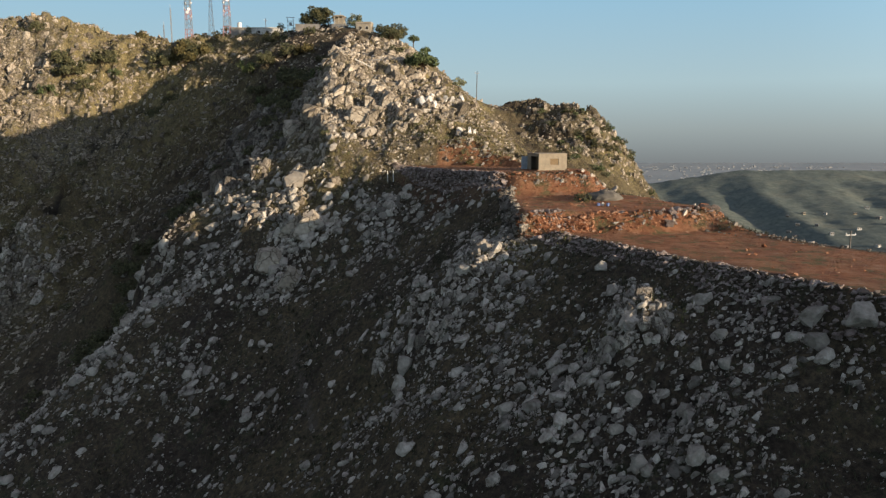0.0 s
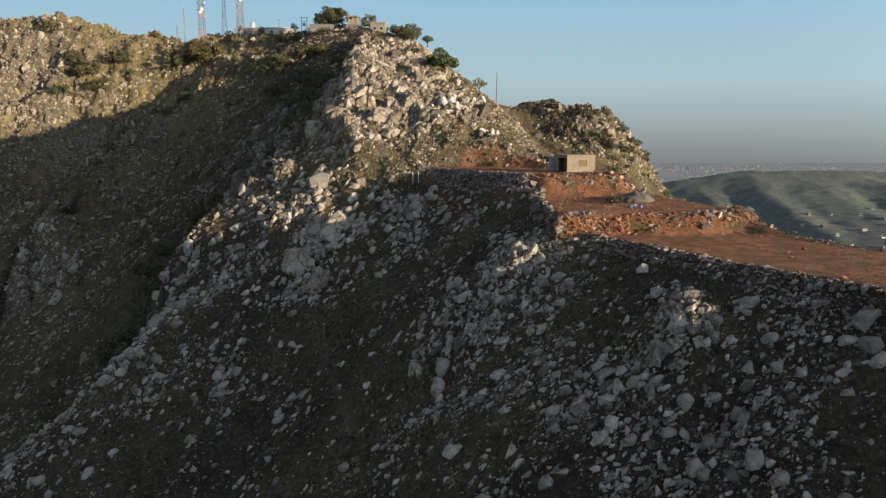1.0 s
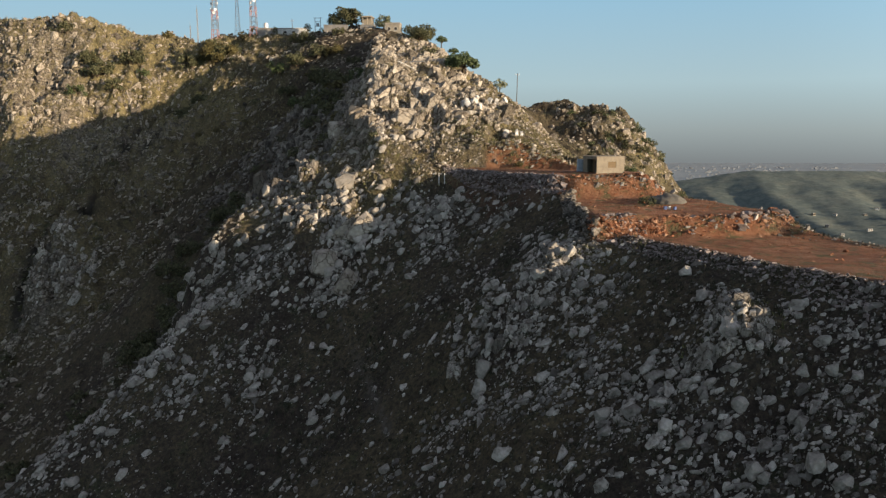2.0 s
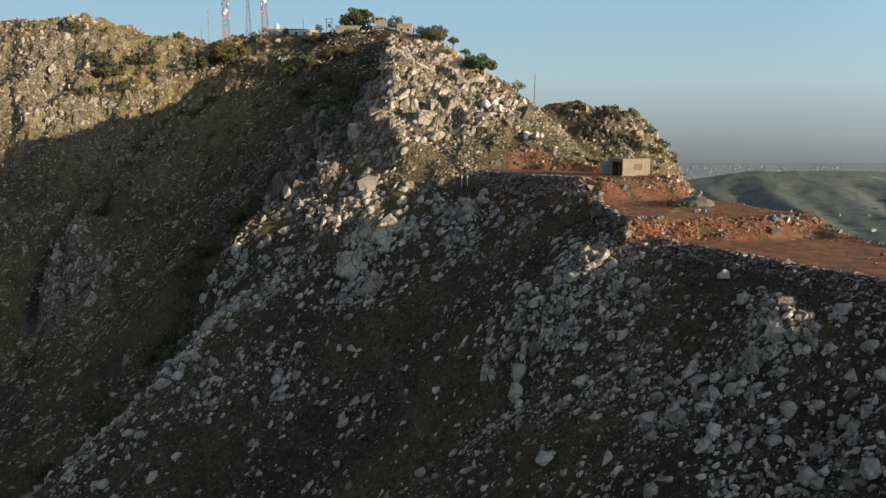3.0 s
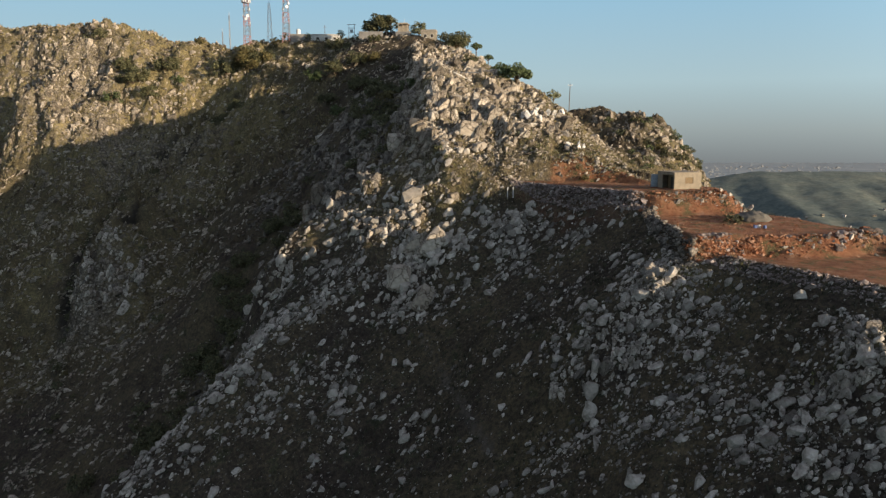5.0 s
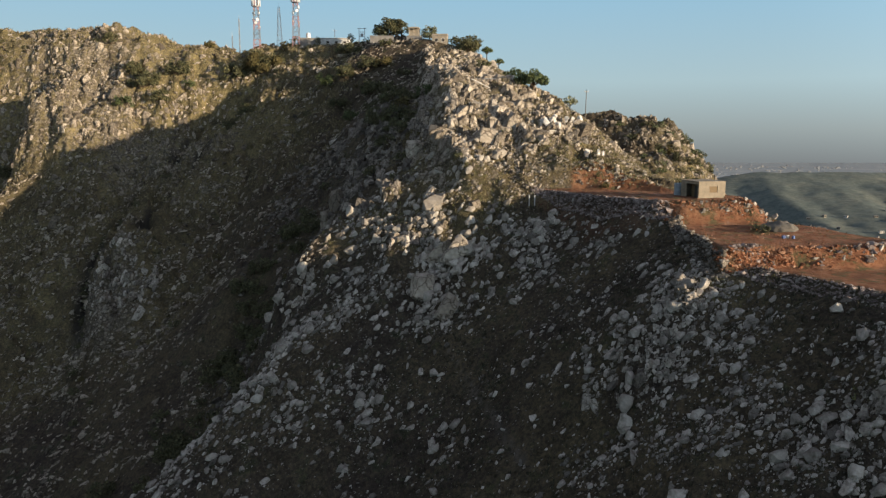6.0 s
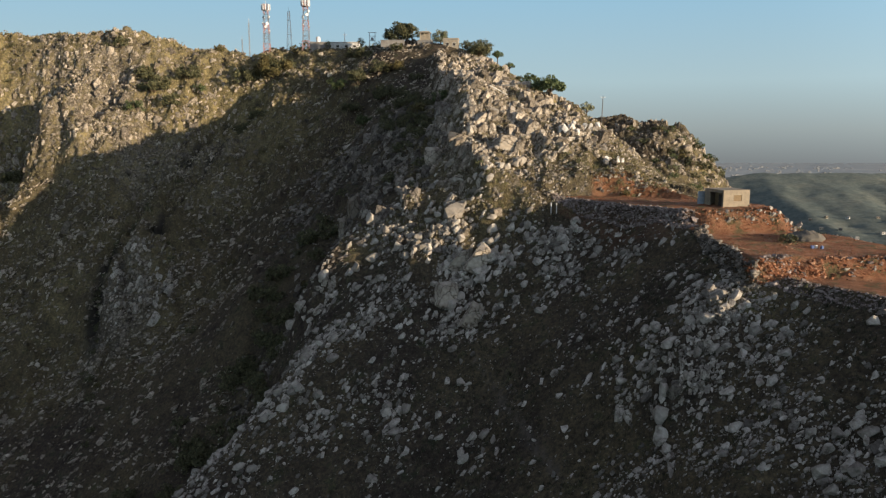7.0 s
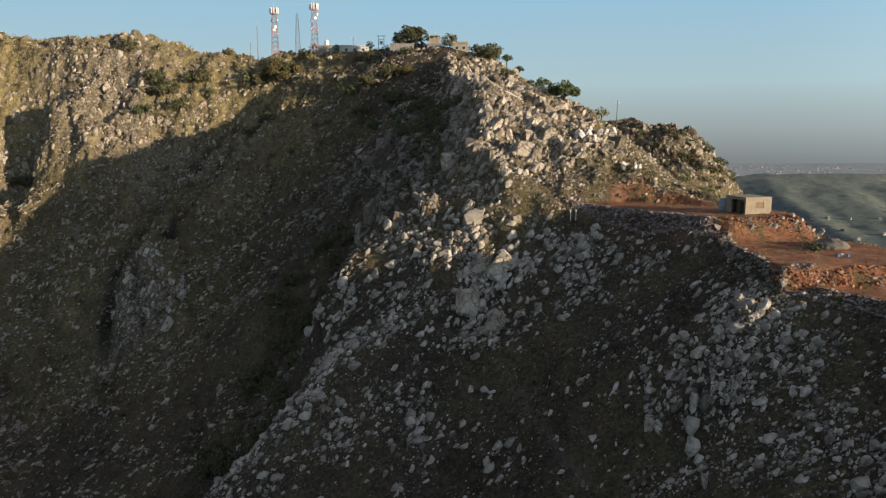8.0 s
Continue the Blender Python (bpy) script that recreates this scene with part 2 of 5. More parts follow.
def cells(x, y, scale, seed=0):
    """Blocky relief: each cell of a jittered lattice has its own level."""
    x, y = x / scale, y / scale
    ix, iy = np.floor(x), np.floor(y)
    best, level = np.full(np.shape(x), 9.0), np.zeros(np.shape(x))
    for dx in (-1, 0, 1):
        for dy in (-1, 0, 1):
            cx, cy = ix + dx, iy + dy
            px, py = cx + hash01(cx, cy, seed), cy + hash01(cx, cy, seed + 1)
            d = (px - x) ** 2 + (py - y) ** 2
            near = d < best
            best = np.where(near, d, best)
            level = np.where(near, hash01(cx, cy, seed + 2), level)
    return level - 0.5, np.sqrt(best)


# ---- the lie of the land: crest, spur, gully and slope lines (x, y, z) ----
FAR_CREST = [(-330, 280, 44.2), (-260, 290, 48.2), (-211, 300, 47.3), (-182, 300, 46.3), (-166, 300, 46.6), (-153, 300, 44.8), (-145, 302, 44.2), (-126, 314, 43.7), (-104, 320, 44.5), (-82, 320, 46.0), (-65, 310, 47.0), (-48, 298, 47.5)]
SUMMIT_RIDGE = [(-35, 285, 45), (-22, 285, 42.6), (-13, 275, 37), (-10, 255, 32), (-6, 225, 26.5), (-2, 204, 21.8), (2, 190, 18.6), (9, 182, 13), (13, 178, 8.5), (15, 170, 5), (19, 158, 1.5)]
BACK_PEAK = [(15, 292, 15), (35, 288, 19.7), (43, 287, 14.4), (49, 276, 17.0), (55, 272, 14.5), (59, 270, 9.5), (63, 265, 3.6), (66, 258, -5), (73, 250, -18), (82, 240, -34)]
BEHIND = [(-10, 296, 38), (-20, 295, 43), (19, 192, 2), (23, 212, -2), (13, 232, 13), (27, 262, 6), (-330, 420, 5), (-200, 400, 8), (-100, 420, 5), (-20, 380, 6), (50, 340, -20), (90, 300, -40), (28, 240, 2), (45, 215, -14), (36, 180, -12), (60, 170, -28), (34, 150, -6)]
CRAG = [(-32, 274, 40), (-36, 205, 22.5), (-41, 205, 20), (-27, 180, 21.4), (-14, 187, 22), (0, 184, 18), (-23, 172, 14.7), (-33, 167, 8.4), (-11, 168, 12.5), (-5, 168, 11.5), (-25, 157, 5.2), (14, 180, 6.9), (5, 158, 5), (-41, 208, 21.5), (-53, 172.7, -6.4), (-36.5, 171.5, 7.4)]
SPUR = [(-33.5, 152, -1.2), (-49, 158, -6.6), (-55.5, 155, -12), (-59.5, 147, -19), (-58, 144, -22), (-57.5, 140, -24.5), (-59.5, 131, -28.3), (-62, 126, -32), (-67, 122, -37.8), (-74, 117, -44), (-82, 112, -51), (-95, 104, -62)]
RAVINE = [(-58, 188, -6), (-60, 172, -19), (-64, 161, -27), (-68, 152, -36), (-70, 142, -43), (-73, 133, -49), (-80, 126, -56), (-88, 148, -55), (-100, 132, -68), (-120, 115, -84), (-150, 80, -100)]
FAR_SLOPE = [(-82, 294, 35.7), (-99, 290, 29), (-114, 290, 22.4), (-108, 273, 11.7), (-127, 268, 5.8), (-139, 259, -6), (-122, 249, -4), (-152, 261, 6.3), (-169, 269, 21.8), (-176, 270, 21.2), (-168, 254, -4.4), (-150, 241, -17.5), (-63, 257, 18.9), (-54, 201, 6.3), (-46, 211, 16.5), (-79, 178.5, -22), (-100, 228, -21), (-114, 216, -26), (-128.6, 216.5, -24), (-128, 211, -31), (-128, 205.5, -39), (-119, 203, -38.5), (-103, 203, -38.5), (-134, 202, -51), (-147, 210, -54), (-124, 180, -58.2), (-102, 151, -60.8), (-190, 281, 2), (-187, 284, 14), (-187, 266, -15), (-205, 268, 4), (-190, 230, -40), (-260, 230, -20), (-161, 284, 22), (-178, 244, -16), (-190, 240, -21), (-155, 225, -33), (-139, 281, 16), (-107, 286.5, 19), (-131, 274.5, 8), (-78, 178, -20.5)]
NEAR_SLOPE = [(-24, 135, -13.2), (-17.2, 142.7, -4.7), (-17, 133, -11.9), (-2, 116, -11), (-2.6, 129.5, -7.2), (4, 127.5, -2.3), (7, 123.5, -2.6), (-1.2, 136, -2.7), (-7, 144.5, -2.4), (-13.5, 110.5, -19.7), (-6.6, 99.7, -18.2), (-26.5, 105, -32.2), (-40, 115.4, -30.8), (-40, 101.3, -40.4), (-52.6, 116.6, -34), (-60, 110, -40), (-58.5, 102.4, -44), (-13.7, 91.6, -28.5), (-9, 76.4, -29)]
NEAR_SPUR = [(7.8, 96.3, -9.4), (5.1, 96, -10.1), (9.7, 93.7, -10.5), (1.1, 88.7, -16.9), (-1.2, 90.2, -17.4), (-6.5, 91, -21.9), (-4.2, 87.5, -22.1)]
RUBBLE_SLOPE = [(5.5, 75, -19.3), (8.6, 65.4, -20.7), (-1.2, 71, -23.7), (3.4, 63, -25), (17, 71.5, -12.2), (26.2, 73.4, -9.4), (31, 65, -11.4), (25.4, 61.3, -15.6), (32.7, 61.5, -12.6), (21.4, 60.9, -17.5), (32, 56.7, -17.5), (24, 79.1, -8.2), (17.5, 71.3, -11.5), (25, 73.8, -9.6), (10.7, 64.7, -20.6), (3, 71, -23.0), (21, 61.3, -18.0)]
BELOW = [(41, 46, -18), (46, 10, -24), (20, 20, -36), (0, 30, -42), (-30, 70, -48), (-60, 80, -58), (-40, 20, -72), (0, -40, -60), (-100, 0, -110), (60, -60, -30), (-120, -120, -140), (80, -200, -60)]
OUTER = [(25, 127, -3.0), (33, 119, -4), (39, 107, -4.8), (43, 96, -5.8), (47, 89, -6.8), (53, 82, -7.2), (62, 60, -8), (60, 120, -24), (75, 95, -28), (95, 60, -30), (120, 150, -70), (150, 60, -78), (260, 200, -125), (300, -100, -120), (250, 350, -130)]
LINES = FAR_CREST + SUMMIT_RIDGE + BACK_PEAK + BEHIND + CRAG + SPUR + RAVINE + FAR_SLOPE + NEAR_SLOPE + NEAR_SPUR + RUBBLE_SLOPE + BELOW + OUTER

# level ground: the bench of the hut, the upper platform, the lower terrace (outline; height = z0 + slope along y from y0)
BENCH = ([(-9, 152), (-5, 147), (2.5, 134), (9.5, 125.5), (23.5, 126.5), (25.5, 133), (20, 143), (12, 150), (0, 153.5)], 0.35, 130, -0.012)
PLATFORM = ([(10.9, 121), (10.7, 101.2), (18, 102.0), (30, 103.0), (38.5, 106.5), (33, 118.5), (25, 122.5), (14, 122.5)], -3.6, 110, 0.045)
# the terrace's unseen southern end, below y 54, is added to shade the slope
TERRACE = ([(15.5, 100.7), (20.7, 92), (28.4, 79.5), (35.5, 68), (43, 55), (50, 44), (56, 33), (76, 28), (66, 54), (57, 78), (47.5, 88), (43, 95), (37, 101.2), (24, 101)], -6.8, 80, 0.01)


def line_heights():
    p = np.array(LINES, float)
    d = np.sqrt(((p[:, None, :2] - p[None, :, :2]) ** 2).sum(-1) + 9.0)
    n_ = len(p)
    a = np.zeros((n_ + 3, n_ + 3))
    a[:n_, :n_] = d
    a[:n_, n_], a[:n_, n_ + 1:] = 1, p[:, :2]
    a[n_:, :n_] = a[:n_, n_:].T
    w = np.linalg.solve(a, np.concatenate([p[:, 2], np.zeros(3)]))
    return p, w


LP, LW = line_heights()


def smooth(a, lo, hi):
    t = np.clip((a - lo) / (hi - lo), 0, 1)
    return t * t * (3 - 2 * t)


def outside(poly, x, y):
    """Metres outside (plus) or inside (minus) a plan outline."""
    best, inside = np.full(np.shape(x), 1e9), np.zeros(np.shape(x), bool)
    for (x0, y0), (x1, y1) in zip(poly, poly[1:] + poly[:1]):
        ex, ey = x1 - x0, y1 - y0
        t = np.clip(((x - x0) * ex + (y - y0) * ey) / (ex * ex + ey * ey), 0, 1)
        best = np.minimum(best, np.hypot(x - x0 - t * ex, y - y0 - t * ey))
        cross = ((y0 <= y) != (y1 <= y)) & (x < x0 + ex * (y - y0) / (ey if ey else 1e-9))
        inside ^= cross
    return np.where(inside, -best, best)


def crag_share(x, y):
    """How much of the surface is bare rock, 0 to 1."""
    a = 0.9 * np.exp(-(((x + 18) / 26) ** 2 + ((y - 176) / 30) ** 2))
    a += 0.7 * np.exp(-(((x - 52) / 26) ** 2 + ((y - 268) / 34) ** 2))
    a += 0.45 * np.exp(-(((x + 165) / 34) ** 2 + ((y - 288) / 18) ** 2)) + 0.42 * smooth(y, 240, 275) * smooth(-x, 60, 105)
    a += 0.6 * np.exp(-(((x + 125) / 16) ** 2 + ((y - 206) / 14) ** 2))
    a += 0.35 * np.exp(-(((x + 48) / 22) ** 2 + ((y - 195) / 22) ** 2))
    a += 0.42 * smooth(-x, 84, 104) * smooth(y, 178, 200) * (1 - smooth(y, 262, 285))
    return np.clip(a + 0.15 + 0.3 * fbm(x, y, 16, 3, 5), 0, 1)


GULLY = [(-117, 288), (-126, 262), (-132, 252), (-134, 240), (-137, 234), (-139, 226), (-137, 218), (-134, 209), (-128, 190), (-117, 165)]
SIDE_GULLY = [(-104, 290), (-111, 268), (-117, 250), (-121, 236), (-122, 226)]
CRAG_EDGE = [(-21, 148), (-23, 155), (-27.5, 164), (-25.5, 176), (-26.5, 190), (-28, 205), (-30.5, 225), (-34, 250), (-35, 282)]
STEP_GULLY = [(-62, 262), (-66, 235), (-70, 205), (-73, 180), (-78, 160)]


def line_distance(line, x, y):
    best = np.full(np.shape(x), 1e9)
    for (x0, y0), (x1, y1) in zip(line, line[1:]):
        ex, ey = x1 - x0, y1 - y0
        t = np.clip(((x - x0) * ex + (y - y0) * ey) / (ex * ex + ey * ey), 0, 1)
        best = np.minimum(best, np.hypot(x - x0 - t * ex, y - y0 - t * ey))
    return best


def land(x, y):
    x, y = np.asarray(x, float), np.asarray(y, float)
    h = np.zeros(x.shape)
    for (px, py, _), w in zip(LP, LW):
        h += w * np.sqrt((x - px) ** 2 + (y - py) ** 2 + 9.0)
    n_ = len(LP)
    h += LW[n_] + LW[n_ + 1] * x + LW[n_ + 2] * y
    # far off, the valley floor and the plain
    far = smooth(np.hypot(x + 40, y - 140), 260, 620)
    plain_z = -135 - 57 * smooth(y, 1200, 2600) - 60 * smooth(-y, 200, 1500)
    h = h * (1 - far) + (plain_z + 14 * fbm(x, y, 260, 3, 31) * (1 - smooth(y, 1500, 2500))) * far
    k = crag_share(x, y)
    lev, _ = cells(x, y * 0.8 + 0.3 * x, 5.5, 3)
    lev2, _ = cells(x, y, 2.4, 8)
    near = 1 - far
    rough = near * (1.1 * fbm(x, y, 9, 4, 11) + (1.9 - 1.3 * smooth(100 - y, 0, 15)) * fbm(x, y, 19, 2, 13) * smooth(165 - y, 0, 15) + k * (2.6 * lev + 1.2 * lev2 + 1.4 * fbm(x, y, 12, 3, 21)) + 0.35 * (1 - k) * lev2)
    wob = 2.5 * fbm(x, y, 14, 2, 61)
    flank = smooth(y, 170, 215) * smooth(-x, 45, 85)
    rough += near * flank * (1 - 0.5 * smooth(y, 285, 300)) * (3.8 * fbm(x - 0.2 * y, y * 0.35, 10, 5, 63, 0.64) + 2.2 * lev + 1.3 * lev2 + 1.0 * fbm(x, y, 4, 3, 64, 0.7) + 2.4 * smooth(y, 245, 262) * (np.abs(fbm(x - 0.2 * y, y * 0.3, 7, 3, 66)) - 0.3))
    peak = np.exp(-(((x - 52) / 20) ** 2 + ((y - 272) / 22) ** 2))
    rough += near * peak * (3.0 * fbm(x, y * 0.4, 9, 4, 65, 0.6) + 0.8 * lev)
    h -= 8.5 * smooth(y, 194, 216) * np.exp(-np.abs(line_distance(GULLY, x, y) + 0.4 * wob) / 3.8) + 3.0 * np.exp(-np.abs(line_distance(SIDE_GULLY, x, y) + 0.6 * wob) / 3.0) + 3.0 * np.exp(-((line_distance(STEP_GULLY, x, y) + wob) / 4.5) ** 2)
    edge_x = np.interp(y, [p[1] for p in CRAG_EDGE], [p[0] for p in CRAG_EDGE])
    e = x - edge_x + 2.0 * fbm(x, y, 7, 2, 62)
    h += smooth(y, 149, 155) * (1 - smooth(y, 262, 280)) * (2.4 * np.exp(-(np.maximum(e, 0) / 4.5) ** 2 - (np.minimum(e, 0) / 1.6) ** 2) - 2.6 * smooth(-e, 0.5, 4) * (1 - smooth(-e, 8, 17)))
    h += near * 3.2 * (0.42 - np.abs(fbm(x - 0.2 * y, y * 0.35, 22, 3, 67))) * smooth(y, 150, 190) * smooth(-x, 20, 60)
    for poly, z0, y0, g in (TERRACE, PLATFORM, BENCH):
        d = outside(poly, x, y) + 0.9 * fbm(x, y, 6, 3, 69)
        rough = rough * (0.14 + 0.86 * smooth(d, 0.3, 5))
        wide = 1.1 + (0.9 * (1 - smooth(x, 8, 10)) + 3.6 * smooth(x, 9.5, 13) * smooth(135 - y, 0, 6) if poly is BENCH[0] else 2.6 * smooth(x, 20, 25))
        t = smooth(d, 0.0, wide) ** 0.9
        h = h * t + (z0 + g * (y - y0)) * (1 - t)
    return h + rough


TRACK = [(-27, 118.6), (-24.4, 113.7), (-22.4, 108.2), (-20.3, 101.8), (-18.8, 96.6), (-16.5, 91)]


def meadow_share(x, y):
    """Grassy ground on the crag's lower eastern side and along the spur's crown."""
    a = 0.9 * np.exp(-(((x - 2) / 12) ** 2 + ((y - 160) / 6) ** 2)) + 0.7 * np.exp(-(((x + 24) / 10) ** 2 + ((y - 149) / 6) ** 2)) + 0.3 * np.exp(-(((x - 6) / 6) ** 2 + ((y - 176) / 7) ** 2))
    a += 0.58 * np.exp(-(((x - 9) / 5) ** 2 + ((y - 97) / 3) ** 2)) + 0.5 * np.exp(-(((x - 21) / 5) ** 2 + ((y - 72) / 3) ** 2)) + 0.58 * np.exp(-(((x + 42) / 9) ** 2 + ((y - 153) / 5) ** 2))
    return np.clip(a, 0, 1)


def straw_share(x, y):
    """Dry straw-coloured grass on the upper flanks and the crag; dark soil lower down."""
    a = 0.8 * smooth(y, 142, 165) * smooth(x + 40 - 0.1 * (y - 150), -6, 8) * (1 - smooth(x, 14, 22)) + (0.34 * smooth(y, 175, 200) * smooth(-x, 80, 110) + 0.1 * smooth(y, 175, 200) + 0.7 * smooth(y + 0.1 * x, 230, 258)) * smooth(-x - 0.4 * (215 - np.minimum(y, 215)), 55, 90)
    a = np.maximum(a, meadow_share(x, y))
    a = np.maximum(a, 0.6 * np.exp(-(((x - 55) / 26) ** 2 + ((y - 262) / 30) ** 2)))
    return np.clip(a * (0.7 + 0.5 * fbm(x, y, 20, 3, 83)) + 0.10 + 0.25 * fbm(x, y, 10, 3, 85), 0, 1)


def earth_share(x, y):
    a = np.zeros(np.shape(x))
    for poly, z0, y0, g in (TERRACE, PLATFORM, BENCH):
        a = np.maximum(a, 1 - smooth(outside(poly, x, y) + 0.9 * fbm(x, y, 2.5, 3, 41), -0.9, 0.1))
    cut = outside([(-1, 151), (13, 148), (24, 136), (27, 128), (36, 121), (39, 107), (44, 96), (38, 98), (24, 99.5), (11, 101), (11, 124), (9, 128), (24, 128), (18, 144), (12, 156), (6, 159), (0, 157)], x, y)
    a = np.maximum(a, 0.9 * (1 - smooth(cut + 1.2 * fbm(x, y, 3, 3, 43), -0.3, 1.2)))
    bank = outside([(-7, 148), (2, 133), (9, 124.5), (6, 122.5), (-2, 131), (-9, 146)], x, y)
    a = np.maximum(a, 0.2 * (1 - smooth(bank + fbm(x, y, 3, 3, 45), -0.3, 1.0)))
    return a


def steps(spans):
    out = []
    for a, b_, s in spans:
        out.append(np.arange(a, b_, s))
    return np.concatenate(out)


def spread(start, end, first, ratio):
    out, v, s = [], start, first
    while abs(v - start) < abs(end - start):
        s *= ratio
        v += math.copysign(s, end - start)
        out.append(v)
    out[-1] = end
    return np.array(out)


def mesh_from(name, verts, faces, smooth_shade=False):
    """A mesh from arrays of places and of triangles or quads."""
    me = bpy.data.meshes.new(name)
    nv, nf, k = len(verts), len(faces), faces.shape[1]
    me.vertices.add(nv)
    me.vertices.foreach_set("co", np.ascontiguousarray(verts, np.float32).ravel())
    me.loops.add(nf * k)
    me.loops.foreach_set("vertex_index", np.ascontiguousarray(faces, np.int32).ravel())
    me.polygons.add(nf)
    me.polygons.foreach_set("loop_start", np.arange(0, nf * k, k, dtype=np.int32))
    me.polygons.foreach_set("use_smooth", np.full(nf, smooth_shade))
    me.update(calc_edges=True)
    return me


def grid_mesh(name, xs, ys, height, smooth_shade=True):
    gx, gy = np.meshgrid(xs, ys)
    gz = height(gx, gy)
    v = np.stack([gx.ravel(), gy.ravel(), gz.ravel()], 1)
    nx, ny = len(xs), len(ys)
    i = (np.arange(ny - 1)[:, None] * nx + np.arange(nx - 1)[None, :]).ravel()
    return mesh_from(name, v, np.stack([i, i + 1, i + nx + 1, i + nx], 1), smooth_shade), gx, gy, gz


xs = np.concatenate([spread(-225, -4900, 1.5, 1.22)[::-1], steps([(-225, -80, 0.8), (-80, 48, 0.7), (48, 90, 1.1)]), spread(90, 4900, 1.5, 1.22)])
ys = np.concatenate([spread(42, -4900, 1.5, 1.25)[::-1], steps([(42, 176, 0.7), (176, 320, 0.85)]), spread(320, 4930, 1.5, 1.2)])
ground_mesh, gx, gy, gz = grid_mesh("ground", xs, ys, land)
for key, f in (("crag", crag_share), ("earth", earth_share), ("fields", lambda x, y: smooth(np.hypot(x, y - 140), 330, 600)), ("haze", lambda x, y: smooth(y, 1500, 2300)), ("straw", straw_share), ("gully", lambda x, y: 0.85 * smooth(y, 196, 214) * (1 - smooth(np.minimum(line_distance(GULLY, x, y), line_distance(SIDE_GULLY, x, y) + 1) + 2.0 * fbm(x, y, 8, 3, 89), 0.8, 3.6))), ("track", lambda x, y: 0.55 * (1 - smooth(line_distance(TRACK, x, y) + 0.4 * fbm(x, y, 5, 2, 87), 0.1, 0.55)))):
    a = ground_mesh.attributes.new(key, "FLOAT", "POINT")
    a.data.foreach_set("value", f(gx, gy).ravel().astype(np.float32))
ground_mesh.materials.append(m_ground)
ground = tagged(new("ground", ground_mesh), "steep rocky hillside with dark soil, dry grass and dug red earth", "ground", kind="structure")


def far_hill(x, y):
    crest = -62 + 10 * fbm(x, y * 0, 300, 3, 51) - 24 * smooth(600 - x, 0, 220) - 30 * smooth(380 - x, 0, 160)
    side = np.where(y < 1420, (1420 - y) / 520, (y - 1420) / 600)
    u = np.mod((x - 0.10 * (y - 1400) + 26 * fbm(x, y * 0.4, 200, 2, 55)) / 108 + 0.35, 1.0)
    ribs = np.where(u < 0.6, u / 0.6, (1 - u) / 0.4)
    ribs = ribs * (0.35 + 1.1 * vnoise(x / 150, y * 0, 57))
    z = crest - 78 * np.clip(side, 0, 1.6) ** 0.95 + 11 * (ribs - 0.55) * smooth(side, 0.02, 0.4) * (1 - smooth(side, 0.7, 1.0))
    return z + 3.5 * fbm(x, y, 40, 5, 59, 0.7)


hill_mesh, *_ = grid_mesh("far_hill", np.arange(150, 1500, 8.0), np.arange(800, 2100, 8.0), far_hill)
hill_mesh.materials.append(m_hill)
tagged(new("far_hill", hill_mesh), "long scrub covered hill in the hazy distance", "hill", kind="structure")


# ---- helper for things made of parts ----
def part(name, bm, mat, parent=None, label=""):
    me = bpy.data.meshes.new(name)
    bm.normal_update()
    bm.to_mesh(me)
    bm.free()
    me.materials.append(mat)
    ob = new(name, me)
    if parent:
        ob.parent = parent
    if label:
        ob["label"] = label
    return ob


def box(bm, cx, cy, cz, sx, sy, sz, rz=0.0, bevel=0.0):
    m = pose(cx, cy, cz, 0, 0, rz) @ Matrix.Diagonal((sx, sy, sz, 1))
    r = bmesh.ops.create_cube(bm, size=1, matrix=m)
    if bevel:
        es = list({e for v in r["verts"] for e in v.link_edges})
        bmesh.ops.bevel(bm, geom=es, offset=bevel, segments=1, affect="EDGES", clamp_overlap=True)


def bar(bm, a, b_, r, sides=6, r2=None):
    a, b_ = Vector(a), Vector(b_)
    d = b_ - a
    m = Matrix.Translation((a + b_) / 2) @ d.to_track_quat("Z", "Y").to_matrix().to_4x4()
    bmesh.ops.create_cone(bm, cap_ends=True, segments=sides, radius1=r, radius2=r if r2 is None else r2, depth=d.length, matrix=m)


def land_at(x, y):
    return float(land(np.array([x]), np.array([y]))[0])


# ---- loose rock ----
rng = np.random.default_rng(7)


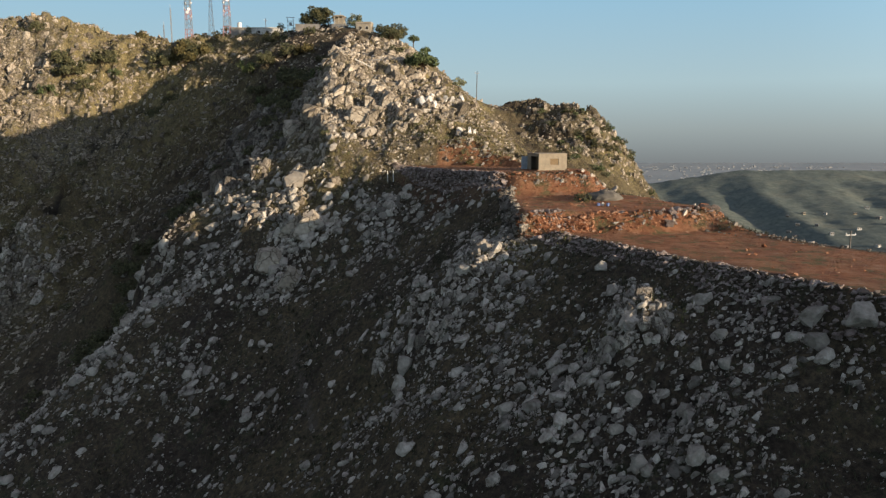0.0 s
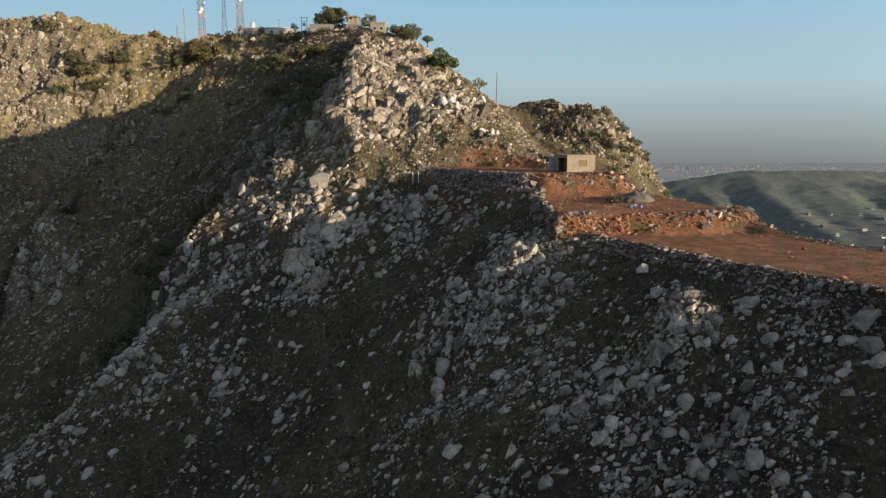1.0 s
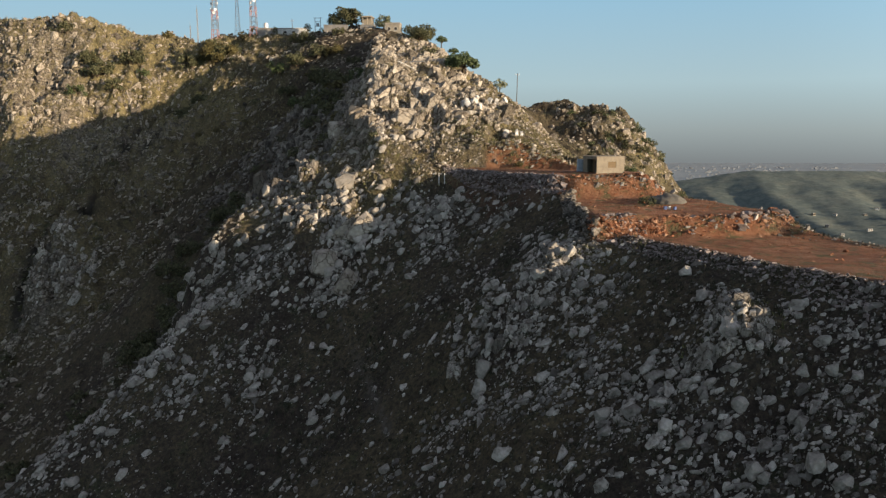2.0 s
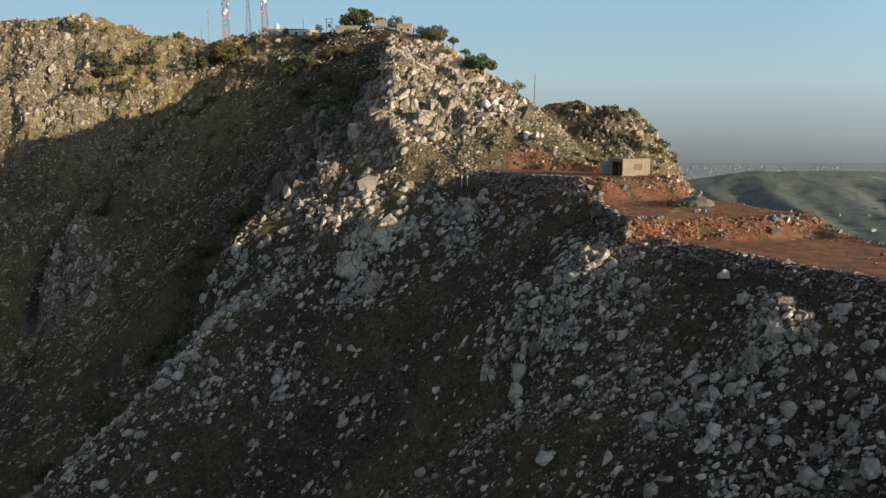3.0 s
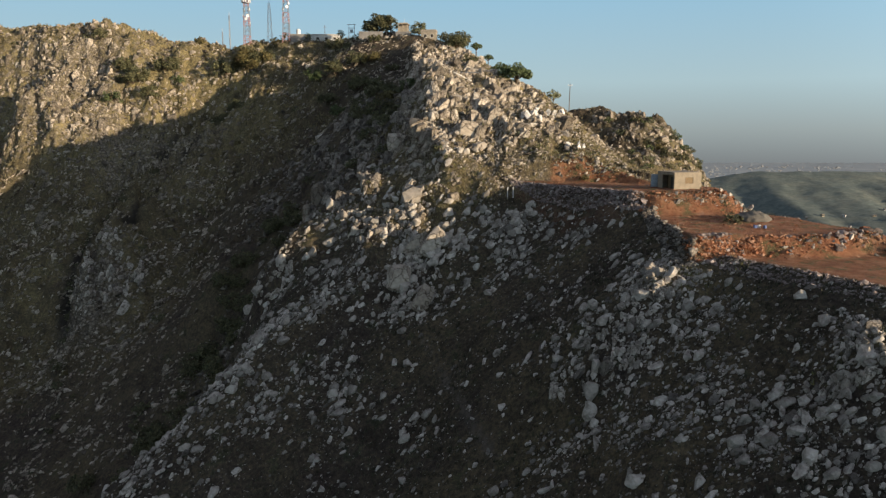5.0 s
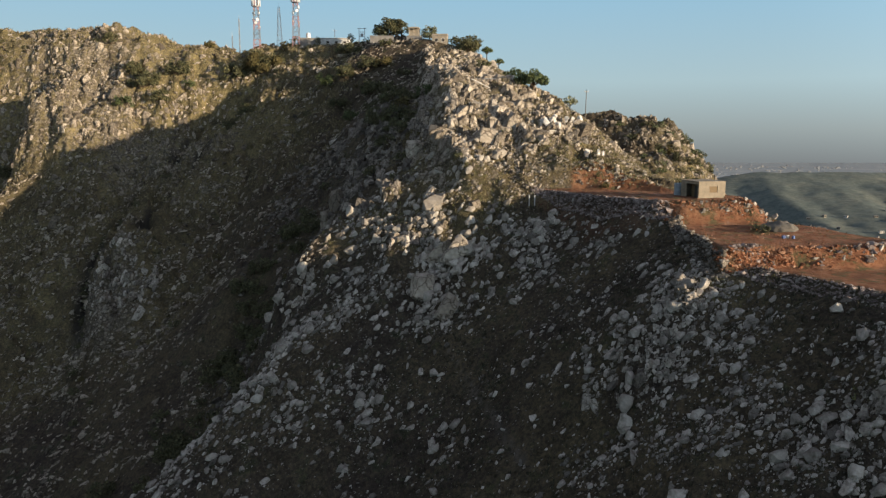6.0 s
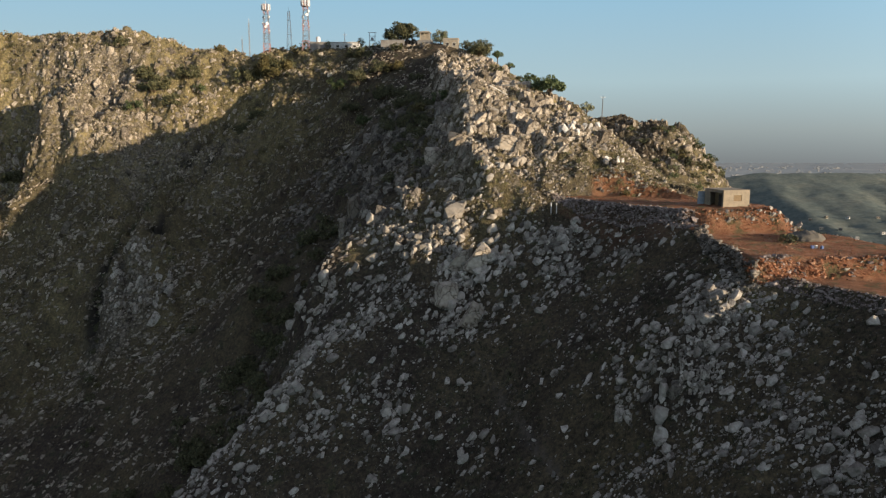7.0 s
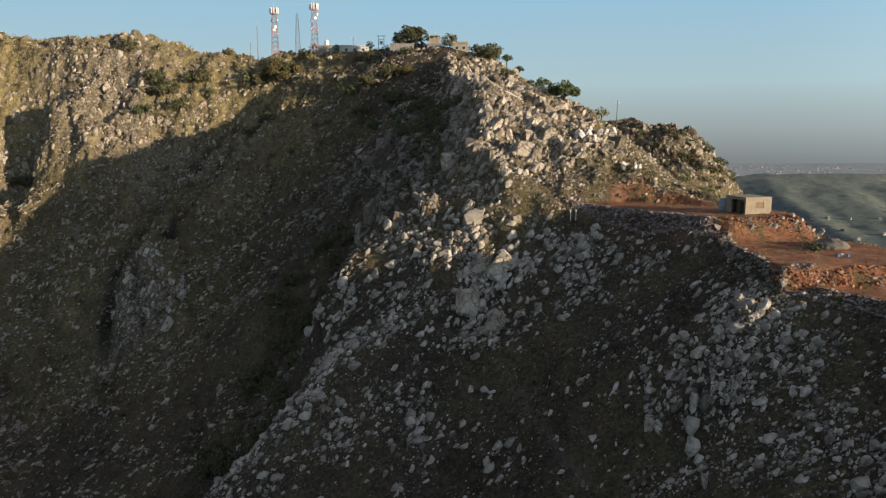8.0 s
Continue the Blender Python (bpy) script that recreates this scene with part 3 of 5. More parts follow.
def rock_shape(seed, points=13, sub=0, squash=(1.0, 0.72, 0.6)):
    r = random.Random(seed)
    bm = bmesh.new()
    for _ in range(points):
        v = Vector((r.gauss(0, 1), r.gauss(0, 1), r.gauss(0, 1))).normalized()
        v = Vector(v[i] / max(abs(a) for a in v) * 0.35 + v[i] * 0.65 for i in range(3)) * r.uniform(0.8, 1.05)
        bm.verts.new([v[i] * squash[i] * 0.5 for i in range(3)])
    bmesh.ops.convex_hull(bm, input=bm.verts)
    for v in [v for v in bm.verts if not v.link_faces]:
        bm.verts.remove(v)
    if sub == 1:
        bmesh.ops.dissolve_limit(bm, angle_limit=radians(22), verts=bm.verts[:], edges=bm.edges[:])
        bmesh.ops.bevel(bm, geom=bm.edges[:], offset=0.045, segments=1, affect="EDGES", clamp_overlap=True)
    if sub == 2:
        bmesh.ops.bevel(bm, geom=bm.edges[:], offset=0.05, segments=1, affect="EDGES", clamp_overlap=True)
        bmesh.ops.triangulate(bm, faces=bm.faces[:])
        bmesh.ops.subdivide_edges(bm, edges=[e for e in bm.edges if e.calc_length() > 0.16], cuts=1)
        bm.normal_update()
        for v in bm.verts:
            v.co += v.normal * (0.055 * noise.noise(v.co * 3 + Vector((seed, 0, 0))) + 0.03 * noise.noise(v.co * 9))
    bmesh.ops.triangulate(bm, faces=bm.faces[:])
    return bm


def arrays(bm):
    bm.verts.index_update()
    v = np.array([v.co[:] for v in bm.verts])
    f = np.array([[w.index for w in p.verts] for p in bm.faces])
    bm.free()
    return v, f


def slab_shape(seed):
    """A joint-bounded block of bedrock, taller than wide, with broken corners."""
    r = random.Random(seed)
    bm = bmesh.new()
    bmesh.ops.create_cube(bm, size=1.0)
    for v in bm.verts:
        v.co = Vector(c * r.uniform(0.72, 1.12) for c in v.co)
    for _ in range(5):
        d = Vector((r.gauss(0, 1), r.gauss(0, 1), r.gauss(0.4, 1))).normalized()
        bmesh.ops.bisect_plane(bm, geom=bm.verts[:] + bm.edges[:] + bm.faces[:], plane_co=d * r.uniform(0.40, 0.52), plane_no=d, clear_outer=True)
        bmesh.ops.holes_fill(bm, edges=[e for e in bm.edges if e.is_boundary])
    bmesh.ops.remove_doubles(bm, verts=bm.verts[:], dist=0.03)
    bmesh.ops.bevel(bm, geom=bm.edges[:], offset=0.03, segments=1, affect="EDGES", clamp_overlap=True)
    k = (r.uniform(0.5, 0.8), r.uniform(0.42, 0.68), r.uniform(0.95, 1.45))
    for v in bm.verts:
        v.co = Vector(c * f for c, f in zip(v.co, k))
    bmesh.ops.triangulate(bm, faces=bm.faces[:])
    return bm


SMALL = [arrays(rock_shape(k, 12 + k % 4, 0, (1.0, 0.6 + 0.05 * (k % 5), 0.42 + 0.06 * (k % 4)))) for k in range(14)]
ROUND = [arrays(rock_shape(40 + k, 13, 1, (1.05, 0.62 + 0.07 * (k % 4), 0.52 + 0.08 * (k % 4)))) for k in range(14)]
BLOCK = [arrays(rock_shape(80 + k, 14, 1, (1.1, 0.62 + 0.08 * (k % 3), 0.45 + 0.09 * (k % 4)))) for k in range(12)]


SLAB = [arrays(slab_shape(160 + k)) for k in range(18)]


def rock_field(name, x, y, size, label, mat, lift=0.03, shapes=SMALL, lean=-0.7, turn=(0.15, 0.6), loose=(0.32, 0.5)):
    """Many stones in one mesh, bedded in the slope and lying along its strata."""
    z = land(x, y)
    n_ = len(x)
    yaw = rng.normal(turn[0], turn[1], n_)
    tilt = rng.normal(lean, loose[0], n_)
    roll = rng.normal(0.0, loose[1], n_)
    cy_, sy_, ct, st, cr, sr = np.cos(yaw), np.sin(yaw), np.cos(tilt), np.sin(tilt), np.cos(roll), np.sin(roll)
    rot = np.empty((n_, 3, 3))
    rot[:, 0, 0], rot[:, 0, 1], rot[:, 0, 2] = cy_ * ct, cy_ * st * sr - sy_ * cr, cy_ * st * cr + sy_ * sr
    rot[:, 1, 0], rot[:, 1, 1], rot[:, 1, 2] = sy_ * ct, sy_ * st * sr + cy_ * cr, sy_ * st * cr - cy_ * sr
    rot[:, 2, 0], rot[:, 2, 1], rot[:, 2, 2] = -st, ct * sr, ct * cr
    kind_ = rng.integers(0, len(shapes), n_)
    vs, fs, off = [], [], 0
    for k, (v, f) in enumerate(shapes):
        sel = np.nonzero(kind_ == k)[0]
        if not len(sel):
            continue
        w = np.einsum("nij,vj->nvi", rot[sel], v) * size[sel, None, None]
        w += np.stack([x[sel], y[sel], z[sel] + lift * size[sel]], 1)[:, None, :]
        vs.append(w.reshape(-1, 3))
        fs.append((f[None] + (np.arange(len(sel)) * len(v))[:, None, None] + off).reshape(-1, 3))
        off += len(sel) * len(v)
    me = mesh_from(name, np.concatenate(vs), np.concatenate(fs))
    me.materials.append(mat)
    return tagged(new(name, me), label, "rocks", kind="stuff")


def scatter(n_, x0, x1, y0, y1, density):
    x, y = rng.uniform(x0, x1, n_), rng.uniform(y0, y1, n_)
    flat = np.full(n_, 99.0)
    for poly, *_ in (TERRACE, PLATFORM, BENCH):
        flat = np.minimum(flat, outside(poly, x, y))
    keep = (rng.random(n_) < density(x, y)) & (flat > 0.6)
    return x[keep], y[keep]


def clump(x, y, scale, seed):
    return np.clip(0.5 + 1.3 * fbm(x, y, scale, 3, seed), 0, 1)


# ---- boulders, each a thing of its own ----
NEAR_BOULDERS = [(26.7, 73.8, 2.9), (19.6, 75.5, 2.4), (18.4, 70.1, 3.0), (20.3, 68.0, 1.4), (26.4, 67.9, 2.2), (34.0, 65.5, 3.2), (33.2, 63.3, 3.1), (33.1, 61.8, 2.3), (36.6, 62.2, 3.4), (20.3, 64.9, 2.3), (23.6, 65.7, 1.9), (25.9, 64.9, 1.9), (27.4, 63.6, 1.4), (21.4, 60.8, 2.0), (10.3, 63.6, 1.2), (9.5, 74.1, 1.8), (16.6, 58.8, 1.7), (18.4, 79.1, 1.9), (31.8, 69.5, 1.5), (22.0, 70.2, 1.7), (22.7, 68.1, 1.7), (25.8, 71.9, 1.4), (16.2, 71.4, 1.4), (12.1, 70.2, 1.3), (16.2, 63.9, 1.2), (29.8, 60.3, 1.3)]
MID_BOULDERS = [(-25.0, 134.7, 3.6), (-28.3, 138.6, 4.5), (-31.2, 131.3, 5.2), (-26.4, 127.6, 4.4), (-27.3, 124.7, 2.1), (-38.2, 114.3, 2.7), (-40.4, 112.2, 3.0), (-32.9, 111.4, 1.8), (-57.7, 102.8, 2.3), (-28.4, 105.7, 1.0), (-4.7, 88.5, 2.1), (-5.4, 85.7, 1.7), (-4.2, 90.0, 1.4), (4.9, 95.2, 2.1), (-4.0, 132.5, 2.7), (2.4, 85.0, 1.4), (-17.6, 130.2, 2.5), (0.5, 102.4, 2.1), (-1.8, 95.5, 2.2), (1.1, 89.2, 2.0), (6.1, 103.8, 1.6), (-7.5, 100.6, 2.0), (-13.2, 137.9, 2.3), (11.0, 96.5, 1.6), (-1.0, 89.4, 1.7)]
SPUR_BOULDERS = [(-30.1, 148.8, 5.6), (-28.2, 151.0, 3.5), (-15.8, 142.5, 3.1), (-10.0, 137.8, 2.8), (-61.0, 146.2, 3.6), (-56.4, 146.7, 4.2), (-63.3, 147.3, 3.6), (-56.7, 128.2, 3.6), (-58.3, 123.4, 2.9), (-47.8, 158.0, 5.4), (-46.5, 146.9, 3.1), (-41.1, 146.1, 3.2), (-49.6, 145.6, 3.5), (-37.0, 146.1, 3.2), (-22.6, 143.8, 2.6), (-59.4, 119.9, 2.5)]
BANK_BOULDERS = [(23.9, 101.2, 1.2), (26.6, 101.4, 1.0), (27.8, 101.2, 1.5), (29.0, 101.7, 1.0), (31.9, 102.0, 1.9), (33.2, 102.8, 1.2), (35.6, 103.6, 1.0)]
CRAG_BOULDERS = [(-36.9, 171.5, 3.7), (-30.5, 165.3, 4.4), (-16.2, 159.3, 4.4), (-21.6, 163.6, 3.9), (-3.7, 167.6, 4.3), (-6.1, 164.8, 3.9), (-26.4, 167.0, 3.3), (-20.8, 174.4, 3.7), (-13.2, 168.8, 4.0), (-31.5, 175.0, 3.2), (-39.9, 167.3, 4.4), (-34.8, 161.2, 4.1), (-29.0, 159.5, 4.6), (-61.1, 227.7, 4.9), (-0.5, 179.1, 2.8), (3.9, 167.1, 2.6), (-23.9, 162.1, 3.4), (-11.3, 179.0, 3.0)]

BOULDER_MESHES = []
for k in range(14):
    bm = rock_shape(200 + k, 16, 2, (1.0, 0.62 + 0.06 * (k % 4), 0.55 + 0.08 * (k % 4)))
    me = bpy.data.meshes.new("boulder")
    bm.to_mesh(me)
    bm.free()
    me.materials.append(m_boulder)
    BOULDER_MESHES.append(me)
pick = random.Random(5)


def boulder(x, y, size, label, group, lean=-32, lift=0.16):
    me = pick.choice(BOULDER_MESHES)
    ob = new("boulder", me)
    k = pick.uniform(0.85, 1.15)
    ob.matrix_world = pose(x, y, land_at(x, y) + lift * size, pick.gauss(0, 14), lean + pick.gauss(0, 14), pick.gauss(15, 30)) @ Matrix.Diagonal((size * k, size, size / k, 1))
    return tagged(ob, label, "boulder", group)


for rows, label, group in ((NEAR_BOULDERS, "pale grey limestone boulder lying among rubble below the terrace", "boulders below the terrace"),
                           (MID_BOULDERS, "grey limestone boulder bedded in the dark grassy slope", "boulders on the slope"),
                           (SPUR_BOULDERS, "weathered limestone boulder on the crest of the spur", "boulders on the spur"),
                           (BANK_BOULDERS, "grey boulder set in the red earth bank", "boulders in the bank"),
                           (CRAG_BOULDERS, "large pale limestone block on the summit crag", "blocks on the crag")):
    for x, y, size in rows:
        deep = rows is BANK_BOULDERS or rows is CRAG_BOULDERS
        boulder(x, y, size, label, group, -8 if rows is BANK_BOULDERS else -32, -0.3 if rows is BANK_BOULDERS else -0.12 if deep else 0.02)

for x, y, size in ((-4.7, 88.5, 3.4), (-5.4, 85.9, 2.8), (-4.0, 90.4, 2.6), (16.5, 58.6, 2.0), (16.9, 57.6, 1.6)):
    boulder(x, y, size, "upright pale limestone spire standing out of the slope", "rock spires", -72)

# ---- rubble ----
# clusters: x, y, radius, share
CLUSTERS = [(18, 71, 7, 1.0), (27, 73, 7, 1.0), (32, 64, 7, 1.0), (22, 63, 7, 0.9), (10, 67, 7, 0.6), (14, 77, 5, 0.7), (6, 95, 6, 1.9), (0, 90, 7, 2.2), (-6, 89, 5, 1.6), (3, 101, 6, 1.4), (-3, 128, 5, 0.5), (-13, 139, 7, 1.0),
            (-25, 134, 8, 1.0), (-30, 128, 6, 0.7), (-40, 114, 5, 0.6), (-33, 149, 8, 1.0), (-22, 150, 9, 1.0), (-48, 152, 8, 1.0), (-56, 148, 5, 1.0)]


def rubble_density(x, y):
    d = 0.2 + 0.26 * smooth(y, 112, 136) + 0.85 * smooth(x + 0.35 * (y - 60), -8, 12) * (1 - smooth(y, 80, 95))
    for cx, cy, r, k in CLUSTERS:
        d = d + (0.32 + 0.28 * (cy > 85)) * k * np.exp(-((x - cx) ** 2 + (y - cy) ** 2) / (r * r))
    crest = line_distance([p[:2] for p in SPUR], x, y)
    behind = smooth(-(x + 59 - 1.07 * np.minimum(y - 131, 0)), 0.5, 4.5)
    d = d + 0.16 * np.exp(-(crest / 4) ** 2) + 0.42 * np.exp(-(crest / 17) ** 2)
    d = d * (1 - smooth(x, 7, 12) * smooth(y, 124, 132)) * (1 - 0.72 * smooth(y, 138, 146))
    d = d * (1 - 0.85 * behind) * (1 - 0.8 * smooth(y, 150, 160) * smooth(-x, 36, 44))
    return np.clip(d, 0, 1) * (0.06 + 0.94 * clump(x, y, 6, 71) ** 1.3)


x, y = scatter(82000, -100, 48, 44, 165, rubble_density)
heap_k = np.clip(sum(k * np.exp(-((x - cx) ** 2 + (y - cy) ** 2) / (r * r)) for cx, cy, r, k in CLUSTERS) + 0.5 * np.exp(-(line_distance([p[:2] for p in SPUR], x, y) / 12) ** 2), 0, 1)
size = np.clip(np.exp(rng.normal(-0.56, 0.5, len(x))) * (1 + 0.5 * heap_k * smooth(y, 85, 105)), 0.28, 2.2)
off = np.minimum.reduce([outside(p[0], x, y) for p in (TERRACE, PLATFORM, BENCH)])
size = np.where(off < 4.5, np.minimum(size, 0.9), size)
big = size > 1.5
order = np.nonzero(big)[0]
for i in order[:300]:
    boulder(float(x[i]), float(y[i]), float(size[i]) * 1.1, "rounded grey limestone boulder half sunk in dark soil", "loose boulders")
rest = order[300:]
rock_field("rubble_boulders", x[rest], y[rest], size[rest], "larger grey limestone rubble on the hillside", m_rock, 0.02, ROUND)
mid = ~big & (size > 0.8)
near_mid, far_mid = mid & (y < 100), mid & (y >= 100)
rock_field("rubble", x[near_mid], y[near_mid], size[near_mid], "grey limestone rubble strewn over the near hillside", m_rock, 0.02, ROUND)
rock_field("slab_rubble", x[far_mid], y[far_mid], size[far_mid] * 0.95, "leaning grey limestone slabs strewn over the spur", m_rock, -0.05, SLAB, 0.55, (0.2, 0.4), (0.22, 0.3))
small = size <= 0.8
rock_field("rubble_stones", x[small], y[small], size[small], "broken grey limestone lying in dark grass", m_rock)
TINY = [arrays(rock_shape(120 + k, 8, 0, (1.0, 0.6 + 0.06 * (k % 4), 0.45 + 0.06 * (k % 3)))) for k in range(10)]
x, y = scatter(76000, -75, 48, 44, 140, lambda x, y: (0.2 + 0.35 * smooth(x + 0.35 * (y - 60), -10, 8) * (1 - smooth(y, 84, 100)) + 0.4 * rubble_density(x, y)) * (0.3 + 0.7 * clump(x, y, 5, 79)))
rock_field("gravel", x, y, np.exp(rng.normal(-1.35, 0.3, len(x))), "fine grey gravel between the stones", m_gravel, 0.1, TINY)
x, y = scatter(56000, -90, 48, 44, 165, lambda x, y: 0.14 + 0.7 * rubble_density(x, y))
rock_field("small_stones", x, y, np.exp(rng.normal(-1.1, 0.3, len(x))), "small grey stones lying in dark grass", m_stones, 0.05, TINY)
x, y = scatter(9000, -52, 24, 146, 300, lambda x, y: np.clip(crag_share(x, y) - 0.15, 0.06, 1) * (0.05 + 0.95 * clump(x, y, 8, 73) ** 1.5) * (1 - 0.9 * meadow_share(x, y)) * (0.7 + 0.3 * smooth(y, 182, 200)))
size = np.clip(np.exp(rng.normal(0.12, 0.42, len(x))), 0.5, 3.2)
# blocks west of the crag's edge take the copy with shade in its colour
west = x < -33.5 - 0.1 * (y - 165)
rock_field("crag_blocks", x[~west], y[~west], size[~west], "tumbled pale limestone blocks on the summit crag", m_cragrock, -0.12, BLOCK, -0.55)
rock_field("gully_blocks", x[west], y[west], size[west] * 1.1, "limestone blocks on the crag's flank, coloured dark for its shade", m_darkrock, -0.04, BLOCK, -0.8)
x, y = scatter(7000, -50, 22, 150, 300, lambda x, y: (0.35 + 0.4 * crag_share(x, y)) * clump(x, y, 7, 75) ** 1.6 * (1 - 0.6 * meadow_share(x, y)))
k = x > -34 - 0.1 * (y - 165)
x, y = x[k], y[k]
rock_field("crag_rubble", x, y, np.exp(rng.normal(-0.1, 0.4, len(x))), "pale broken stone between the blocks of the crag", m_cragrock)
x, y = scatter(90000, -235, -38, 145, 330, lambda x, y: (0.32 + 0.25 * smooth(x, -105, -70) * smooth(y, 195, 230) + 0.7 * np.clip(crag_share(x, y) - 0.1, 0, 1)) * (0.15 + 0.85 * clump(x, y, 12, 77)) * (1 - 0.55 * smooth(y, 245, 262)))
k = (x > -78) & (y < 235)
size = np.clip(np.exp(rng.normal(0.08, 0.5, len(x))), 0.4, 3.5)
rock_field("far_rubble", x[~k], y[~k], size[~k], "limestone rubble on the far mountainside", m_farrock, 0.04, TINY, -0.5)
rock_field("ravine_rubble", x[k], y[k], size[k], "rubble on the ravine's flank, coloured dark for its shade", m_darkrock, 0.03, SMALL, -0.5)
x, y = scatter(1700, -235, -60, 250, 318, lambda x, y: np.clip(crag_share(x, y) * 1.5 - 0.55, 0, 1))
rock_field("far_outcrop", x, y, np.clip(np.exp(rng.normal(0.55, 0.4, len(x))), 1.0, 4), "jagged limestone outcrops along the far crest", m_farrock, -0.16, BLOCK, -1.0)
x, y = scatter(420, 20, 95, 205, 300, lambda x, y: 0.1 + 0.6 * crag_share(x, y))
rock_field("peak_blocks", x, y, np.exp(rng.normal(0.35, 0.4, len(x))), "weathered rock of the peak behind the hut", m_farrock, -0.2, BLOCK, -1.1)


# ---- bedrock: packed, jointed blocks standing out of the slope ----
BLOCK_MESHES = []
m_block = rock_material("crag_block_limestone", (0.20, 0.174, 0.14), (0.36, 0.318, 0.262), (0.56, 0.505, 0.43), island=False, jointed=True)
for k, (v, f) in enumerate(SLAB):
    me = mesh_from("limestone_block", v, f)
    me.materials.append(m_block)
    BLOCK_MESHES.append(me)


def block_things(x, y, size, label, group, lift, lean, turn, loose):
    """Blocks that can be told apart, each a thing."""
    z = land(x, y)
    for xi, yi, zi, si in zip(x, y, z, size):
        ob = new("limestone_block", BLOCK_MESHES[int(rng.integers(0, len(BLOCK_MESHES)))])
        ob.matrix_world = pose(float(xi), float(yi), float(zi + lift * si), *(math.degrees(rng.normal(m, q)) for m, q in ((0.0, loose[1]), (lean, loose[0]), turn))) @ Matrix.Diagonal((si, si, si, 1))
        tagged(ob, label, "rock", group)


def outcrop(name, cx, cy, rx, ry, gap, low, high, label, mat, lean=-0.25, cut=0.25, seed=0, lift=-0.02, scale=0.56, things=""):
    gx_, gy_ = np.meshgrid(np.arange(cx - rx, cx + rx, 0.72 * gap), np.arange(cy - ry, cy + ry, 0.72 * gap))
    x, y = gx_.ravel() + rng.normal(0, 0.3 * gap, gx_.size), gy_.ravel() + rng.normal(0, 0.3 * gap, gx_.size)
    d = ((x - cx) / rx) ** 2 + ((y - cy) / ry) ** 2
    k = (d + 1.3 * fbm(x, y, 3.0 * gap, 3, 101 + seed) < 1 - (cut + 0.2) * rng.random(len(x))) & (meadow_share(x, y) < 0.6)
    for poly, *_ in (TERRACE, PLATFORM, BENCH):
        k &= outside(poly, x, y) > 2.5
    x, y = x[k], y[k]
    size = scale * np.exp(rng.normal(math.log(0.5 * (low + high)) - 0.3, 0.42, len(x))) * (0.7 + 0.6 * clump(x, y, 3 * gap, 103 + seed))
    if things:
        order = np.argsort(-size)
        big, rest = order[:205], order[205:]
        block_things(x[big], y[big], size[big], things, "blocks of the " + name.split("_")[0], lift - 0.06, lean + 0.45, (0.3, 0.45), (0.22, 0.25))
        x, y, size = x[rest], y[rest], size[rest]
    rock_field(name, x, y, size, label, mat, lift - 0.06, SLAB, lean + 0.45, (0.3, 0.5), (0.3, 0.3))


outcrop("crag_bedrock", -17, 177, 19, 24, 1.3, 1.7, 3.6, "jointed pale limestone bedrock of the crag", m_cragrock, -0.05, 0.05, 1, -0.14, 0.7, "pale jointed limestone block standing out of the crag")
outcrop("shoulder_bedrock", 3, 179, 12, 15, 1.35, 1.1, 2.4, "tilted pale limestone ledges on the crag's shoulder", m_cragrock, 0.3, 0.3, 14, -0.06, 0.66)
outcrop("flank_bedrock", -43, 186, 13, 30, 2.1, 1.8, 4.0, "jointed bedrock on the crag's flank, its shade put into the colour", m_darkrock, -0.25, 0.4, 2, -0.04, 0.76)
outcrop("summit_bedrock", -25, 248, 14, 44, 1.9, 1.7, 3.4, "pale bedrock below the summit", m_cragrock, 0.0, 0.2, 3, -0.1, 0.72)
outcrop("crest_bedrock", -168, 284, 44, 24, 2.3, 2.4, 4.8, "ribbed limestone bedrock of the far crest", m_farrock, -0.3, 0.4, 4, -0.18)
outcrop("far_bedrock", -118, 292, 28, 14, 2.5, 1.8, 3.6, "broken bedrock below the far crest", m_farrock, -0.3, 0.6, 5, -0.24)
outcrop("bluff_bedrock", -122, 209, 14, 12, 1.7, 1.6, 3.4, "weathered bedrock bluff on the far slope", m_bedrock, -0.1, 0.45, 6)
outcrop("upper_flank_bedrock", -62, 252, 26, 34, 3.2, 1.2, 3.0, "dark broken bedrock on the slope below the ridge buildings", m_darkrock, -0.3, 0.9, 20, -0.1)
outcrop("flank_ribs", -156, 240, 26, 20, 3.0, 1.6, 3.4, "weathered rock ribs on the shaded mountainside", m_farrock, -0.2, 0.9, 16, -0.15)
outcrop("slope_ribs", -101, 226, 17, 24, 3.0, 1.4, 3.0, "broken rock ribs on the shaded far slope", m_farrock, -0.2, 1.0, 17, -0.15)
outcrop("peak_bedrock", 50, 264, 22, 22, 2.0, 1.8, 4.6, "fissured bedrock of the peak behind the hut", m_farrock, -0.45, 0.2, 7, -0.24, 0.6)
outcrop("knoll_bedrock", -1, 91, 8, 6.5, 1.15, 1.0, 2.1, "pale limestone outcrop on the near spur", m_bedrock, -0.45, 0.15, 8)
outcrop("corner_bedrock", 6, 98, 6, 5, 1.1, 0.8, 1.9, "ragged limestone ribs below the platform's corner", m_bedrock, -0.35, 0.2, 15)
outcrop("slab_bedrock", -27.5, 132, 7, 7.5, 1.7, 1.3, 2.8, "tilted limestone slabs in the slope", m_bedrock, -0.75, 0.5, 9)
outcrop("bench_slabs", -13, 138, 11, 8, 1.8, 1.0, 2.3, "tilted limestone slabs on the slope below the bench", m_bedrock, -0.7, 0.9, 18)
